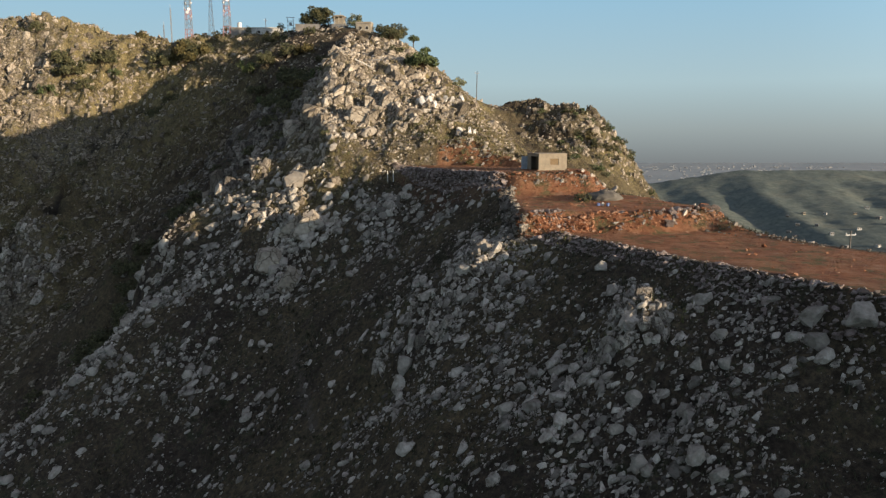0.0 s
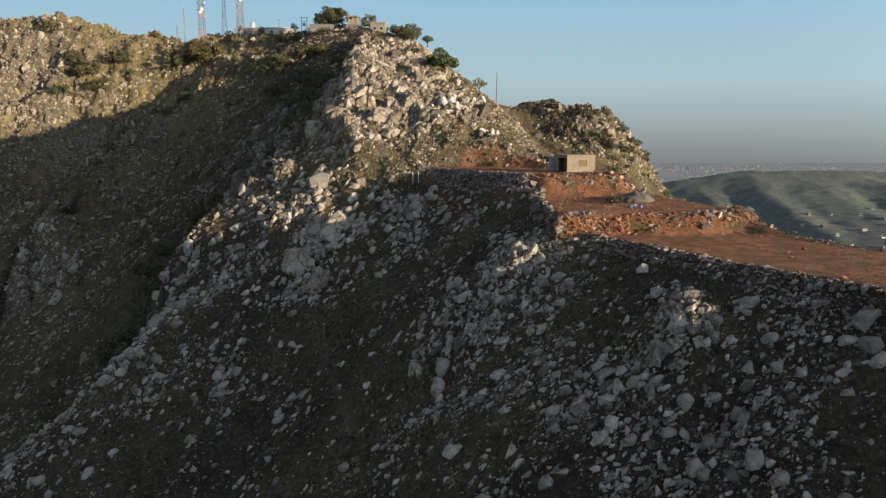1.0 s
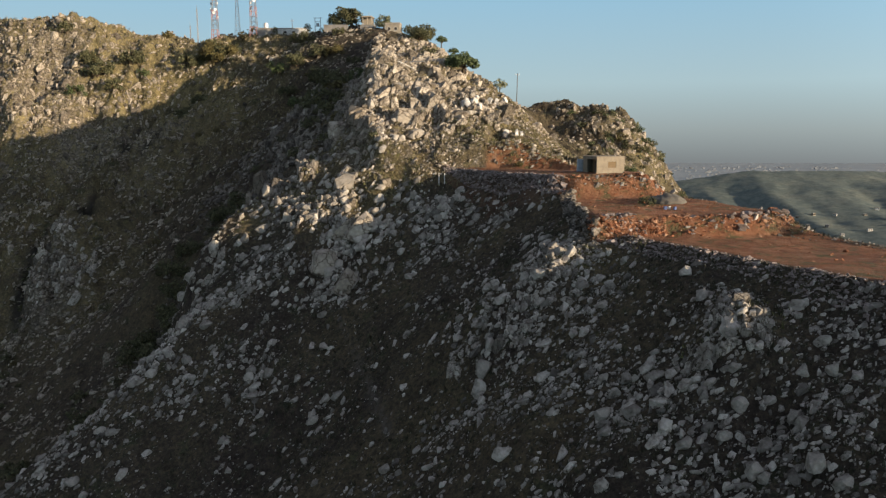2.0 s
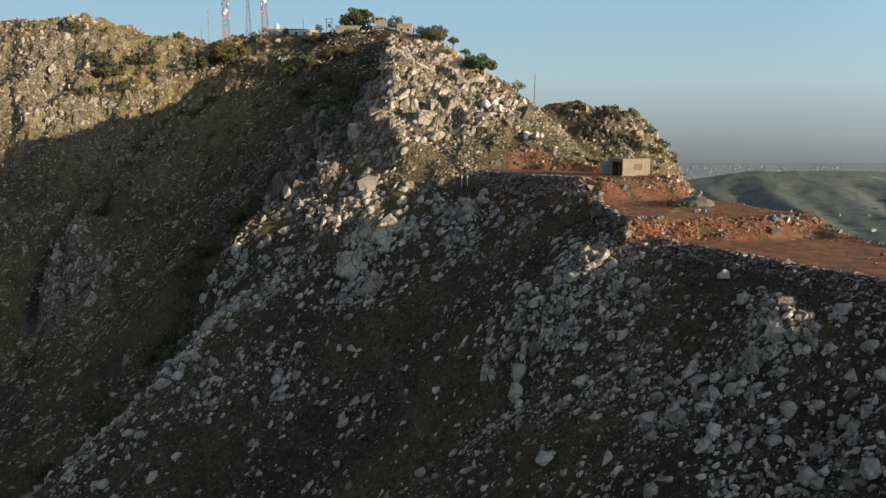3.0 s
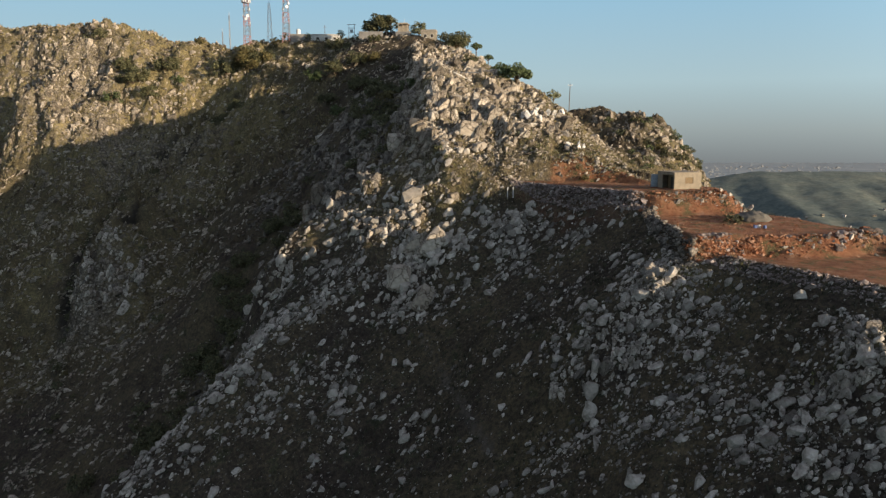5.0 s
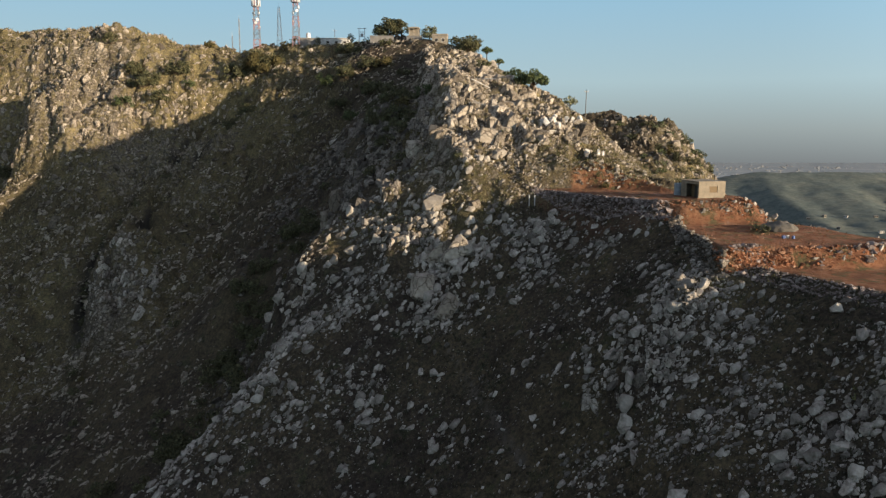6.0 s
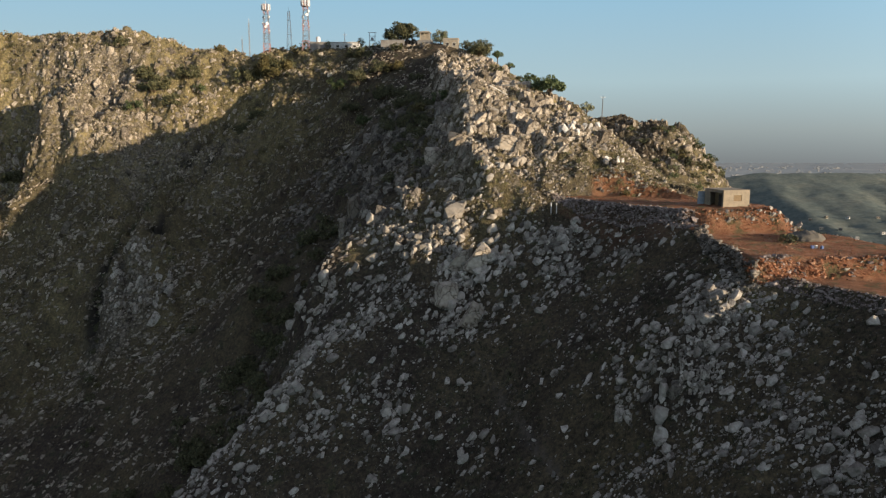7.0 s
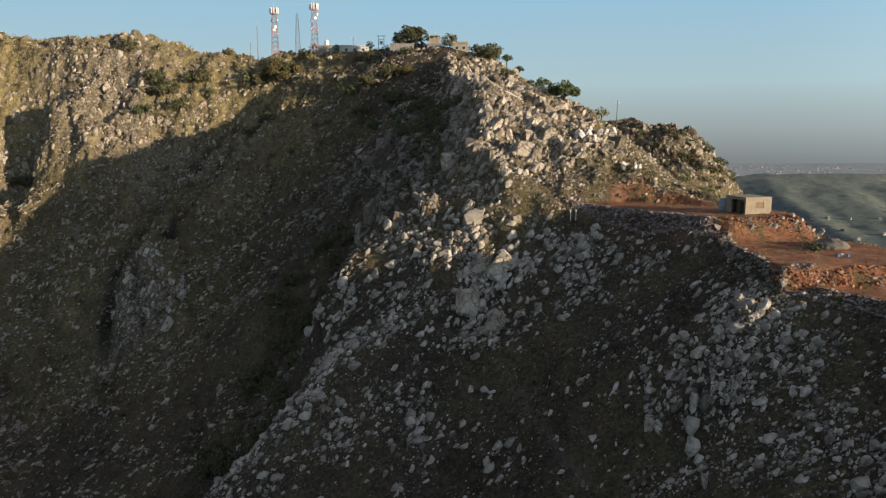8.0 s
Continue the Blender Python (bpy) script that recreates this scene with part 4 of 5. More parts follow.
outcrop("crown_slabs", -33, 149, 13, 8, 1.5, 1.6, 3.2, "leaning limestone slabs on the grassy crown of the spur", m_cragrock, -0.6, 0.7, 19)
outcrop("knob_bedrock", -58, 146, 5, 7, 1.8, 1.5, 3.0, "rock knob on the edge of the spur", m_bedrock, -0.2, 0.3, 10)
outcrop("spur_bedrock", -44, 156, 8, 5, 1.7, 1.2, 2.6, "limestone ribs on the crown of the spur", m_bedrock, -0.5, 0.4, 11)
outcrop("edge_bedrock", -57, 123, 8, 10, 2.0, 1.1, 2.2, "limestone ribs along the spur's edge", m_bedrock, -0.6, 0.8, 12)
outcrop("near_bedrock", 18, 71, 4.5, 3.5, 0.95, 1.3, 2.6, "pale weathered outcrop among the near rubble", m_bedrock, -0.4, 0.4, 13)

# big joint-bounded blocks along the crag's edge
t_ = np.sort(rng.uniform(157, 262, 95))
x = np.interp(t_, [p[1] for p in CRAG_EDGE], [p[0] for p in CRAG_EDGE]) + rng.normal(0.6, 1.3, 95)
block_things(x, t_, np.clip(np.exp(rng.normal(0.7, 0.32, 95)), 1.3, 3.4), "big joint-bounded limestone block on the edge of the crag", "blocks along the crag edge", -0.1, 0.1, (0.3, 0.5), (0.2, 0.25))

# single blocks that stand out: place, width, depth, height, lean to the east, turn
for x, y, z, w, d, h, lean, turn, label in (
        (-29.2, 167.0, 7.6, 5.2, 3.6, 4.4, 6, 20, "big square tan limestone block on the edge of the crag"),
        (-34.5, 170.8, 6.6, 4.4, 3.4, 4.6, 4, 35, "big square grey limestone block on the edge of the crag"),
        (-18.6, 163.2, 7.0, 5.0, 3.4, 4.4, 10, 10, "big rounded tan limestone block low on the crag"),
        (-12.6, 168.6, 12.2, 2.6, 2.2, 5.0, 18, 15, "tall leaning pale limestone block on the crag"),
        (-53.2, 173.6, -7.4, 3.4, 2.8, 6.6, 3, 25, "upright grey limestone pinnacle beside the ravine"),
        (-55.8, 174.8, -9.2, 3.0, 2.6, 5.0, -4, 50, "upright grey limestone pinnacle beside the ravine"),
        (-25.6, 136.8, -12.6, 3.6, 2.2, 6.6, 38, 10, "large leaning limestone slab in the slope"),
        (-28.6, 138.4, -11.6, 2.4, 1.9, 6.2, 42, 5, "large leaning limestone slab in the slope"),
        (-27.0, 126.6, -18.6, 2.8, 2.0, 5.2, 32, 15, "large leaning limestone slab in the slope"),
        (-31.6, 131.2, -17.2, 4.6, 3.0, 5.4, 22, 30, "large weathered limestone outcrop block in the slope")):
    ob = new("limestone_block", BLOCK_MESHES[int(rng.integers(0, len(BLOCK_MESHES)))])
    span = ob.dimensions
    ob.matrix_world = pose(x, y, max(z, land_at(x, y) + 0.24 * h), 0, lean, turn) @ Matrix.Diagonal((w / span.x, d / span.y, h / span.z, 1))
    tagged(ob, label, "rock", "large single blocks")

# small stones strewn over the crag's grassy foot
x, y = scatter(3800, -32, 16, 148, 172, lambda x, y: 0.15 + 0.85 * clump(x, y, 4, 76) ** 1.4)
rock_field("foot_stones", x, y, np.exp(rng.normal(-0.35, 0.38, len(x))), "pale stones lying in the grass at the foot of the crag", m_cragrock, 0.0, SMALL, -0.5)

# freshly broken white rock on the crag's shoulder
m_fresh = rock_material("fresh_white_limestone", (0.58, 0.565, 0.54), (0.70, 0.685, 0.66), (0.80, 0.79, 0.77), island=False)
FRESH_MESHES = []
for v, f in SLAB[:6]:
    me = mesh_from("white_block", v, f)
    me.materials.append(m_fresh)
    FRESH_MESHES.append(me)
for k, (x, y, size) in enumerate(((-4.6, 169.2, 2.0), (-3.2, 169.6, 1.8), (-1.9, 168.8, 1.5), (-5.6, 170.4, 1.4), (-2.6, 171.2, 1.2), (0.5, 174.0, 1.5), (2.2, 175.2, 1.3), (3.6, 163.4, 1.3), (5.8, 161.6, 1.2), (6.9, 162.3, 0.9), (4.4, 177.5, 1.2))):
    ob = new("white_block", FRESH_MESHES[k % 6])
    ob.matrix_world = pose(x, y, land_at(x, y) + 0.45 * size, 12 * (k % 3) - 10, -35 + 9 * (k % 4), 31 * k) @ Matrix.Diagonal((size * 1.35, size * 1.2, size, 1))
    tagged(ob, "freshly broken white limestone block on the crag's shoulder", "rock", "white broken blocks")

# ---- dry stone retaining walls and dug banks ----
def bank_stones(name, poly, keep, lo, hi, n_, size, label, mat):
    px, py = [p[0] for p in poly], [p[1] for p in poly]
    x, y = rng.uniform(min(px) - 3, max(px) + 3, n_), rng.uniform(min(py) - 3, max(py) + 3, n_)
    d = outside(poly, x, y)
    k = (d > lo) & (d < hi) & keep(x, y)
    x, y = x[k], y[k]
    ob = rock_field(name, x, y, size * np.exp(rng.normal(0, 0.42, len(x))), label, mat, 0.05, SMALL, 0.0)
    ob["category"] = "retaining wall"


bank_stones("bench_wall", BENCH[0], lambda x, y: (x < 10.5) & (y < 151) & (x + 0.53 * y < 80), -0.1, 2.4, 52000, 0.42, "dry stone retaining wall holding the hut's bench", m_wallstone)
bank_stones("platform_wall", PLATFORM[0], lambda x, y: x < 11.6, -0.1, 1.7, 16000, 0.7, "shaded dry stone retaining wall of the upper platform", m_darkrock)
bank_stones("red_wall", PLATFORM[0], lambda x, y: (y < 103.5) & (x > 10.4) & (x < 21), -0.1, 1.5, 46000, 0.42, "sunlit wall of loose red stones", m_redstone)
bank_stones("red_bank", PLATFORM[0], lambda x, y: (y < 107) & (x >= 21), -0.6, 2.8, 3200, 0.42, "red earth bank with loose stones", m_redstone)
bank_stones("terrace_wall", TERRACE[0], lambda x, y: (x < 46) & (x + 0.62 * y < 81), -0.1, 3.4, 45000, 0.42, "rubble embankment along the terrace's edge", m_wallstone)
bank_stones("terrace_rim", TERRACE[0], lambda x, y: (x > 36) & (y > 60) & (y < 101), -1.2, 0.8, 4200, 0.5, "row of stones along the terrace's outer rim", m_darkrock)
bank_stones("bank_rocks", PLATFORM[0], lambda x, y: (y < 108) & (x > 24), -0.2, 2.8, 620, 0.95, "weathered rocks standing out of the red bank", m_wallstone)
bank_stones("hut_bank", BENCH[0], lambda x, y: (x > 9) & (y < 131), -0.1, 4.2, 6500, 0.36, "red stony bank below the hut", m_redstone)


# ---- loose stones on the level ground ----
for poly, n_ in ((TERRACE[0], 900), (PLATFORM[0], 300), (BENCH[0], 160)):
    px, py = [p[0] for p in poly], [p[1] for p in poly]
    x, y = rng.uniform(min(px), max(px), n_), rng.uniform(min(py), max(py), n_)
    k = (outside(poly, x, y) < -0.6) & (rng.random(n_) < clump(x, y, 5, 93))
    rock_field("scattered_stones", x[k], y[k], np.exp(rng.normal(-1.3, 0.45, k.sum())), "loose stones lying on the red earth", m_redstone, 0.2, SMALL, 0.0)

# ---- plants ----
def leaf_material(name, dark, mid, light):
    m, n, l, b = material(name, 0.75)
    g = n.new("ShaderNodeNewGeometry")
    c = ramp(n, l, g.outputs["Random Per Island"], ((0.0, dark), (0.5, mid), (1.0, light)))
    l.new(c, b.inputs["Base Color"])
    return m


m_leaf = leaf_material("olive_leaves", (0.038, 0.042, 0.022), (0.080, 0.083, 0.042), (0.15, 0.142, 0.070))
m_leaf_green = leaf_material("fresh_leaves", (0.04, 0.056, 0.024), (0.075, 0.10, 0.042), (0.14, 0.165, 0.07))
m_leaf_sage = leaf_material("sage_leaves", (0.08, 0.088, 0.048), (0.15, 0.155, 0.085), (0.25, 0.25, 0.14))
m_leaf_dry = leaf_material("dry_leaves", (0.05, 0.042, 0.018), (0.09, 0.078, 0.03), (0.15, 0.125, 0.05))


def crown(name, clumps, leaves, leaf, mat, parent, seed):
    """A crown of many small leaves in uneven clumps (x, y, z, radius)."""
    r = np.random.default_rng(seed)
    vs = []
    for cx, cy, cz, rad in clumps:
        n_ = max(8, int(leaves * rad * rad))
        d = r.normal(size=(n_, 3))
        d /= np.linalg.norm(d, axis=1)[:, None]
        p = d * (rad * r.uniform(0.45, 1.08, n_) ** 0.7)[:, None] * np.array([1, 1, 0.8]) + np.array([cx, cy, cz])
        a = r.normal(size=(n_, 3)) * leaf * 0.6
        b_ = r.normal(size=(n_, 3)) * leaf * 0.6
        vs.append(np.stack([p - a, p + b_, p + a, p - b_], 1).reshape(-1, 3))
    v = np.concatenate(vs)
    me = mesh_from(name, v, np.arange(len(v)).reshape(-1, 4))
    me.materials.append(mat)
    ob = new(name, me)
    ob.parent = parent
    return ob


def shrub(x, y, width, height, label, mat, seed, category="shrub", stem=0.0, name="shrub"):
    r = random.Random(seed)
    t = tagged(new(name), label, category)
    t.location = (x, y, land_at(x, y))
    w = width / 2
    clumps = []
    for _ in range(46 if name == "tree" else 28):
        a, d = r.uniform(0, 6.28), w * 0.92 * math.sqrt(r.random())
        top = 0.9 - 0.35 * (d / w) ** 2
        clumps.append((d * math.cos(a), d * math.sin(a), height * r.uniform(stem + 0.1, top), w * r.uniform(0.15, 0.34)))
    bm = bmesh.new()
    bar(bm, (0, 0, -0.6), (0, 0, height * (stem + 0.15)), 0.05 * width, 6, 0.03 * width)
    for cx, cy, cz, rad in clumps[:5]:
        bar(bm, (0, 0, height * stem * 0.8), (cx, cy, cz), 0.025 * width, 5, 0.008 * width)
    part("trunk", bm, m_bark, t)
    crown("crown", clumps, 58, 0.115 + 0.016 * width, mat, t, seed)
    return t


SHRUBS = [(-143.7, 289.9, 11.4), (-132.3, 295.7, 9.9), (-148.6, 281.8, 6.8), (-100.4, 299.0, 14.5), (-110.0, 297.4, 11.2), (-95.9, 303.1, 8.3), (-127.2, 293.2, 5.9), (-38.5, 200.5, 7.0), (-24.8, 156.2, 2.7), (-41.3, 193.4, 6.1), (-57.6, 243.1, 6.9), (-126.4, 318.2, 5.2), (-159.2, 299.1, 6.8), (-67.0, 295.9, 7.0), (-70.7, 274.5, 7.8), (-49.6, 272.4, 7.2), (-104.6, 309.1, 6.5), (-101.8, 279.0, 5.9), (-7.3, 220.8, 6.4), (-35.1, 176.4, 4.1), (-15.5, 246.5, 5.7), (-19.6, 279.6, 7.7), (-32.8, 200.6, 5.3), (51.2, 258.4, 5.2), (57.9, 256.8, 5.2), (46.4, 259.4, 4.4), (51.4, 243.7, 4.2), (5.4, 152.4, 2.1), (-135.9, 285.9, 7.3)]
# the two near x -190 are added to stand in for a shadowed hollow
DARK_SHRUBS = [(-37, 172, 4.5), (-42, 180, 5.5), (-40, 188, 6.0), (-44, 195, 6.5), (-47, 204, 6.0), (-39, 166, 3.0), (-45, 172, 4.0), (-149.5, 292.8, 8.2), (-190.5, 272.1, 8.2), (-187.7, 262.8, 6.5), (-100.1, 300.7, 9.4), (-108.9, 279.8, 5.8), (-63.3, 293.0, 7.7), (-55.4, 273.1, 8.4), (-49.8, 285.2, 5.7), (-63.4, 270.8, 8.3), (-52.3, 254.6, 9.8), (-64.5, 261.1, 6.8), (-38, 183, 5.0), (-36, 189, 5.5), (-39, 196, 6.5), (-37, 204, 6.0), (-42, 212, 7.0), (-40, 222, 6.5), (-45, 230, 6.0), (-48, 216, 5.0), (-41, 240, 6.0), (-46, 248, 6.5), (-42, 262, 6.0), (-52, 236, 4.5), (-50, 222, 4.0)]

for i, (x, y, w) in enumerate(SHRUBS):
    shrub(x, y, w, w * 0.62, "dark olive shrub growing between the rocks", (m_leaf, m_leaf, m_leaf_green, m_leaf_dry)[i % 4], 300 + i)
for i, (x, y, w) in enumerate(DARK_SHRUBS):
    shrub(x, y, w, w * 0.55, "dense dark shrub in the shade of the gully", m_leaf, 360 + i)
for i in range(70):
    k = i % (len(RAVINE) - 4)
    f = pick.random()
    x = RAVINE[k][0] * (1 - f) + RAVINE[k + 1][0] * f - pick.uniform(-4, 13)
    y = RAVINE[k][1] * (1 - f) + RAVINE[k + 1][1] * f + pick.uniform(-3, 12)
    w = pick.uniform(3.0, 7.0)
    shrub(x, y, w, w * 0.6, "dense dark shrub in the shade of the ravine", m_leaf, 600 + i)
for i in range(64):
    line = GULLY if i % 4 else SIDE_GULLY
    k, f = i % (len(line) - 1), pick.random()
    x = line[k][0] * (1 - f) + line[k + 1][0] * f + pick.uniform(-1.4, 1.4)
    y = line[k][1] * (1 - f) + line[k + 1][1] * f
    w = pick.uniform(1.8, 3.6)
    shrub(x, y, w, w * 0.5, "dark scrub along the gully of the far slope", m_leaf, 1000 + i)
small_r = np.random.default_rng(12)
for i in range(60):
    x, y = small_r.uniform(-215, -40), small_r.uniform(170, 310)
    w = small_r.uniform(1.5, 3.6)
    shrub(float(x), float(y), float(w), float(w) * 0.6, "low shrub on the far mountainside", (m_leaf, m_leaf_dry)[i % 2], 400 + i)

for i in range(46):
    w = small_r.uniform(1.8, 4.2)
    shrub(float(small_r.uniform(34, 72)), float(small_r.uniform(242, 272)), float(w), float(w) * 0.6, "olive shrub on a ledge of the peak", (m_leaf, m_leaf_green, m_leaf_sage)[i % 3], 700 + i)

# ---- grass ----
m_grass = leaf_material("dry_grass", (0.075, 0.066, 0.034), (0.18, 0.153, 0.085), (0.33, 0.277, 0.16))
m_grass_dark = leaf_material("dark_grass", (0.022, 0.023, 0.014), (0.045, 0.044, 0.026), (0.09, 0.083, 0.05))


def grass(name, n_, x0, x1, y0, y1, density, height, label, mat, blades=7):
    x, y = scatter(n_, x0, x1, y0, y1, density)
    z = land(x, y)
    m = len(x)
    h = height * np.exp(rng.normal(0, 0.3, m))
    p = np.repeat(np.stack([x, y, z - 0.05], 1), blades, 0) + rng.normal(0, 1, (m * blades, 3)) * np.array([0.3, 0.3, 0.02]) * height
    hh = np.repeat(h, blades) * rng.uniform(0.6, 1.15, m * blades)
    a = rng.uniform(0, 6.283, m * blades)
    side = np.stack([np.cos(a), np.sin(a), 0 * a], 1) * (0.10 * hh)[:, None]
    tip = p + np.stack([rng.normal(0, 0.35, m * blades) * hh, rng.normal(0, 0.35, m * blades) * hh, hh], 1)
    v = np.stack([p - side, p + side, tip], 1).reshape(-1, 3)
    me = mesh_from(name, v, np.arange(len(v)).reshape(-1, 3))
    me.materials.append(mat)
    tagged(new(name, me), label, "grass", kind="stuff")


grass("crag_grass", 32000, -40, 22, 144, 215, lambda x, y: 0.05 + 0.6 * meadow_share(x, y) + 0.6 * clump(x, y, 5, 95), 0.38, "dry olive grass between the rocks of the crag", m_grass)
m_grass_green = leaf_material("olive_green_grass", (0.05, 0.055, 0.022), (0.12, 0.122, 0.048), (0.24, 0.225, 0.095))
grass("crown_grass", 26000, -56, 26, 66, 166, lambda x, y: 0.9 * meadow_share(x, y), 0.42, "olive green grass on the crowns of the spurs", m_grass_green)
grass("far_grass", 36000, -230, -60, 235, 320, lambda x, y: 0.1 + 0.7 * clump(x, y, 9, 97), 0.75, "dry grass on the far mountainside", m_grass, 5)
grass("peak_grass", 5000, 20, 88, 225, 300, lambda x, y: 0.1 + 0.6 * clump(x, y, 7, 98), 0.6, "olive grass on the ledges of the peak", m_grass, 6)
grass("slope_grass", 42000, -75, 46, 48, 145, lambda x, y: 0.1 + 0.7 * clump(x, y, 8, 99), 0.42, "dark sparse grass on the near slope", m_grass_dark)

# trees on the summit
shrub(-50, 297, 11, 9.0, "broad olive evergreen tree on the summit", m_leaf, 501, "tree", 0.08, "tree")
shrub(-44.5, 296, 6, 7.5, "dense evergreen tree beside the summit building", m_leaf, 502, "tree", 0.08, "tree")
shrub(-33.5, 292, 6.5, 6.0, "olive evergreen tree beside the summit building", m_leaf_sage, 503, "tree", 0.08, "tree")
shrub(-17, 291, 7.5, 7.0, "dark dense tree on the ridge", m_leaf, 504, "tree", 0.08, "tree")
shrub(-23, 288, 7, 4.0, "dark bush below the summit", m_leaf, 505)
shrub(-19, 282, 8, 4.5, "dark bush below the summit", m_leaf, 506)
shrub(-11.5, 294, 5, 5.5, "spreading green tree leaning from the ridge", m_leaf_green, 507, "tree", 0.5, "tree")
shrub(-6.8, 294, 4.5, 5.0, "spreading green tree leaning from the ridge", m_leaf_green, 508, "tree", 0.5, "tree")
shrub(-7.5, 246, 2.6, 2.6, "small dark tree on the ridge", m_leaf, 509, "tree", 0.4, "tree")
shrub(-5.2, 192, 8.5, 5.6, "airy green tree on the ridge's edge", m_leaf_green, 510, "tree", 0.35, "tree")
shrub(4.0, 190, 3.6, 4.4, "small green tree beside the power pole", m_leaf_sage, 511, "tree", 0.4, "tree")
shrub(-80, 312, 3.0, 5.0, "slim dark tree beside the white building", m_leaf, 512, "tree", 0.08, "tree")
shrub(-66, 311, 3.4, 4.4, "dark tree beside the white building", m_leaf, 513, "tree", 0.08, "tree")
shrub(-95, 318, 5, 4.2, "dry bush at the foot of the mast", m_leaf_dry, 514)
shrub(-90.5, 318, 4.5, 5.0, "dry bush at the foot of the mast", m_leaf_dry, 515)
shrub(-59, 306, 3.4, 2.8, "dark bush beside the power poles", m_leaf, 516)
shrub(-55, 304, 3.4, 2.6, "dark bush beside the power poles", m_leaf, 517)
shrub(21.8, 114.2, 3.0, 1.4, "low dark bush on the red platform", m_leaf, 518)


# ---- masts and poles ----
def lattice(bm_legs, base, top, height, z0, bays, leg=0.09, brace=0.05):
    def corner(i, k):
        w = (base + (top - base) * k) / 2
        return (w * (1, 1, -1, -1)[i], w * (1, -1, -1, 1)[i], z0 + height * k)
    for i in range(4):
        bar(bm_legs, corner(i, 0), corner(i, 1), leg, 4)
        for j in range(bays):
            a, b_ = j / bays, (j + 1) / bays
            bar(bm_legs, corner(i, a), corner((i + 1) % 4, b_), brace, 4)
            bar(bm_legs, corner(i, b_), corner((i + 1) % 4, b_), brace, 4)


def tower(x, y, height, base, seed):
    r = random.Random(seed)
    t = tagged(new("telecom_tower"), "red and white steel lattice tower with white panel antennas", "tower", "towers on the ridge")
    t.location = (x, y, land_at(x, y) - 0.3)
    for k in range(5):
        bm = bmesh.new()
        a, b_ = k / 5, (k + 1) / 5
        lattice(bm, base + (1.6 - base) * a, base + (1.6 - base) * b_, height / 5, height * a, 2, 0.13, 0.07)
        part("section", bm, m_redpaint if k % 2 == 0 else m_steel, t)
    bm = bmesh.new()
    bmesh.ops.create_cone(bm, cap_ends=True, segments=14, radius1=1.5, radius2=1.5, depth=0.15, matrix=pose(0, 0, height - 2.6))
    part("platform", bm, m_steel, t)
    for k in range(9):
        a = k * 2 * math.pi / 9
        bm = bmesh.new()
        box(bm, 1.75 * math.cos(a), 1.75 * math.sin(a), height - 1.3, 0.35, 0.5, 2.4, math.degrees(a), 0.05)
        part("panel_antenna", bm, m_dish, t)
    for k in range(6):
        a, z = r.uniform(0, 6.28), height * r.uniform(0.45, 0.8)
        bm = bmesh.new()
        m = pose(1.3 * math.cos(a), 1.3 * math.sin(a), z, 0, 90, math.degrees(a))
        bmesh.ops.create_cone(bm, cap_ends=True, segments=14, radius1=0.35, radius2=0.62, depth=0.4, matrix=m)
        part("dish_antenna", bm, m_dish, t)
    bm = bmesh.new()
    bar(bm, (0, 0, height), (0, 0, height + 2.2), 0.06, 6)
    part("lightning_rod", bm, m_steel, t)
    return t


tower(-107, 320.6, 20.0, 2.6, 1)
tower(-89.5, 316, 20.5, 2.8, 2)


def slim_mast(x, y, height, base, top, label):
    t = tagged(new("mast"), label, "mast")
    t.location = (x, y, land_at(x, y) - 0.3)
    bm = bmesh.new()
    lattice(bm, base, top, height, 0, 9, 0.07, 0.035)
    part("lattice", bm, m_steel, t)
    bm = bmesh.new()
    bar(bm, (0, 0, height), (0, 0, height + 1.5), 0.05, 6)
    part("rod", bm, m_steel, t)


slim_mast(-97.3, 320, 17.2, 2.2, 0.7, "grey unpainted steel lattice mast without antennas")
slim_mast(-114.2, 320, 15.5, 0.35, 0.3, "very thin steel radio mast on the crest")
slim_mast(-117, 319, 7.5, 0.3, 0.25, "short thin steel antenna rod on the crest")


def power_pole(x, y, height, arms, label, lean=0.0):
    t = tagged(new("power_pole"), label, "pole")
    t.matrix_world = pose(x, y, land_at(x, y) - 0.4, 0, lean, 10)
    bm = bmesh.new()
    bar(bm, (0, 0, 0), (0, 0, height + 0.4), 0.13, 8, 0.09)
    part("post", bm, m_weathered, t)
    for z, w in arms:
        bm = bmesh.new()
        box(bm, 0, 0, z, w, 0.12, 0.12, 0, 0.01)
        arm = part("crossarm", bm, m_steel, t)
        for s_ in (-0.45, 0.0, 0.45):
            bm = bmesh.new()
            bar(bm, (w * s_, 0, z + 0.05), (w * s_, 0, z + 0.32), 0.06, 8)
            part("insulator", bm, m_dish, arm)


power_pole(8.6, 193.6, 9.2, ((9.1, 1.1),), "slim steel power pole on the ridge", 1.0)
power_pole(-73.5, 316, 6.0, ((5.6, 1.4),), "slim steel power pole beside the white building")
power_pole(56.5, 101, 8.6, ((8.4, 1.6),), "steel power pole rising from the slope below the terrace")


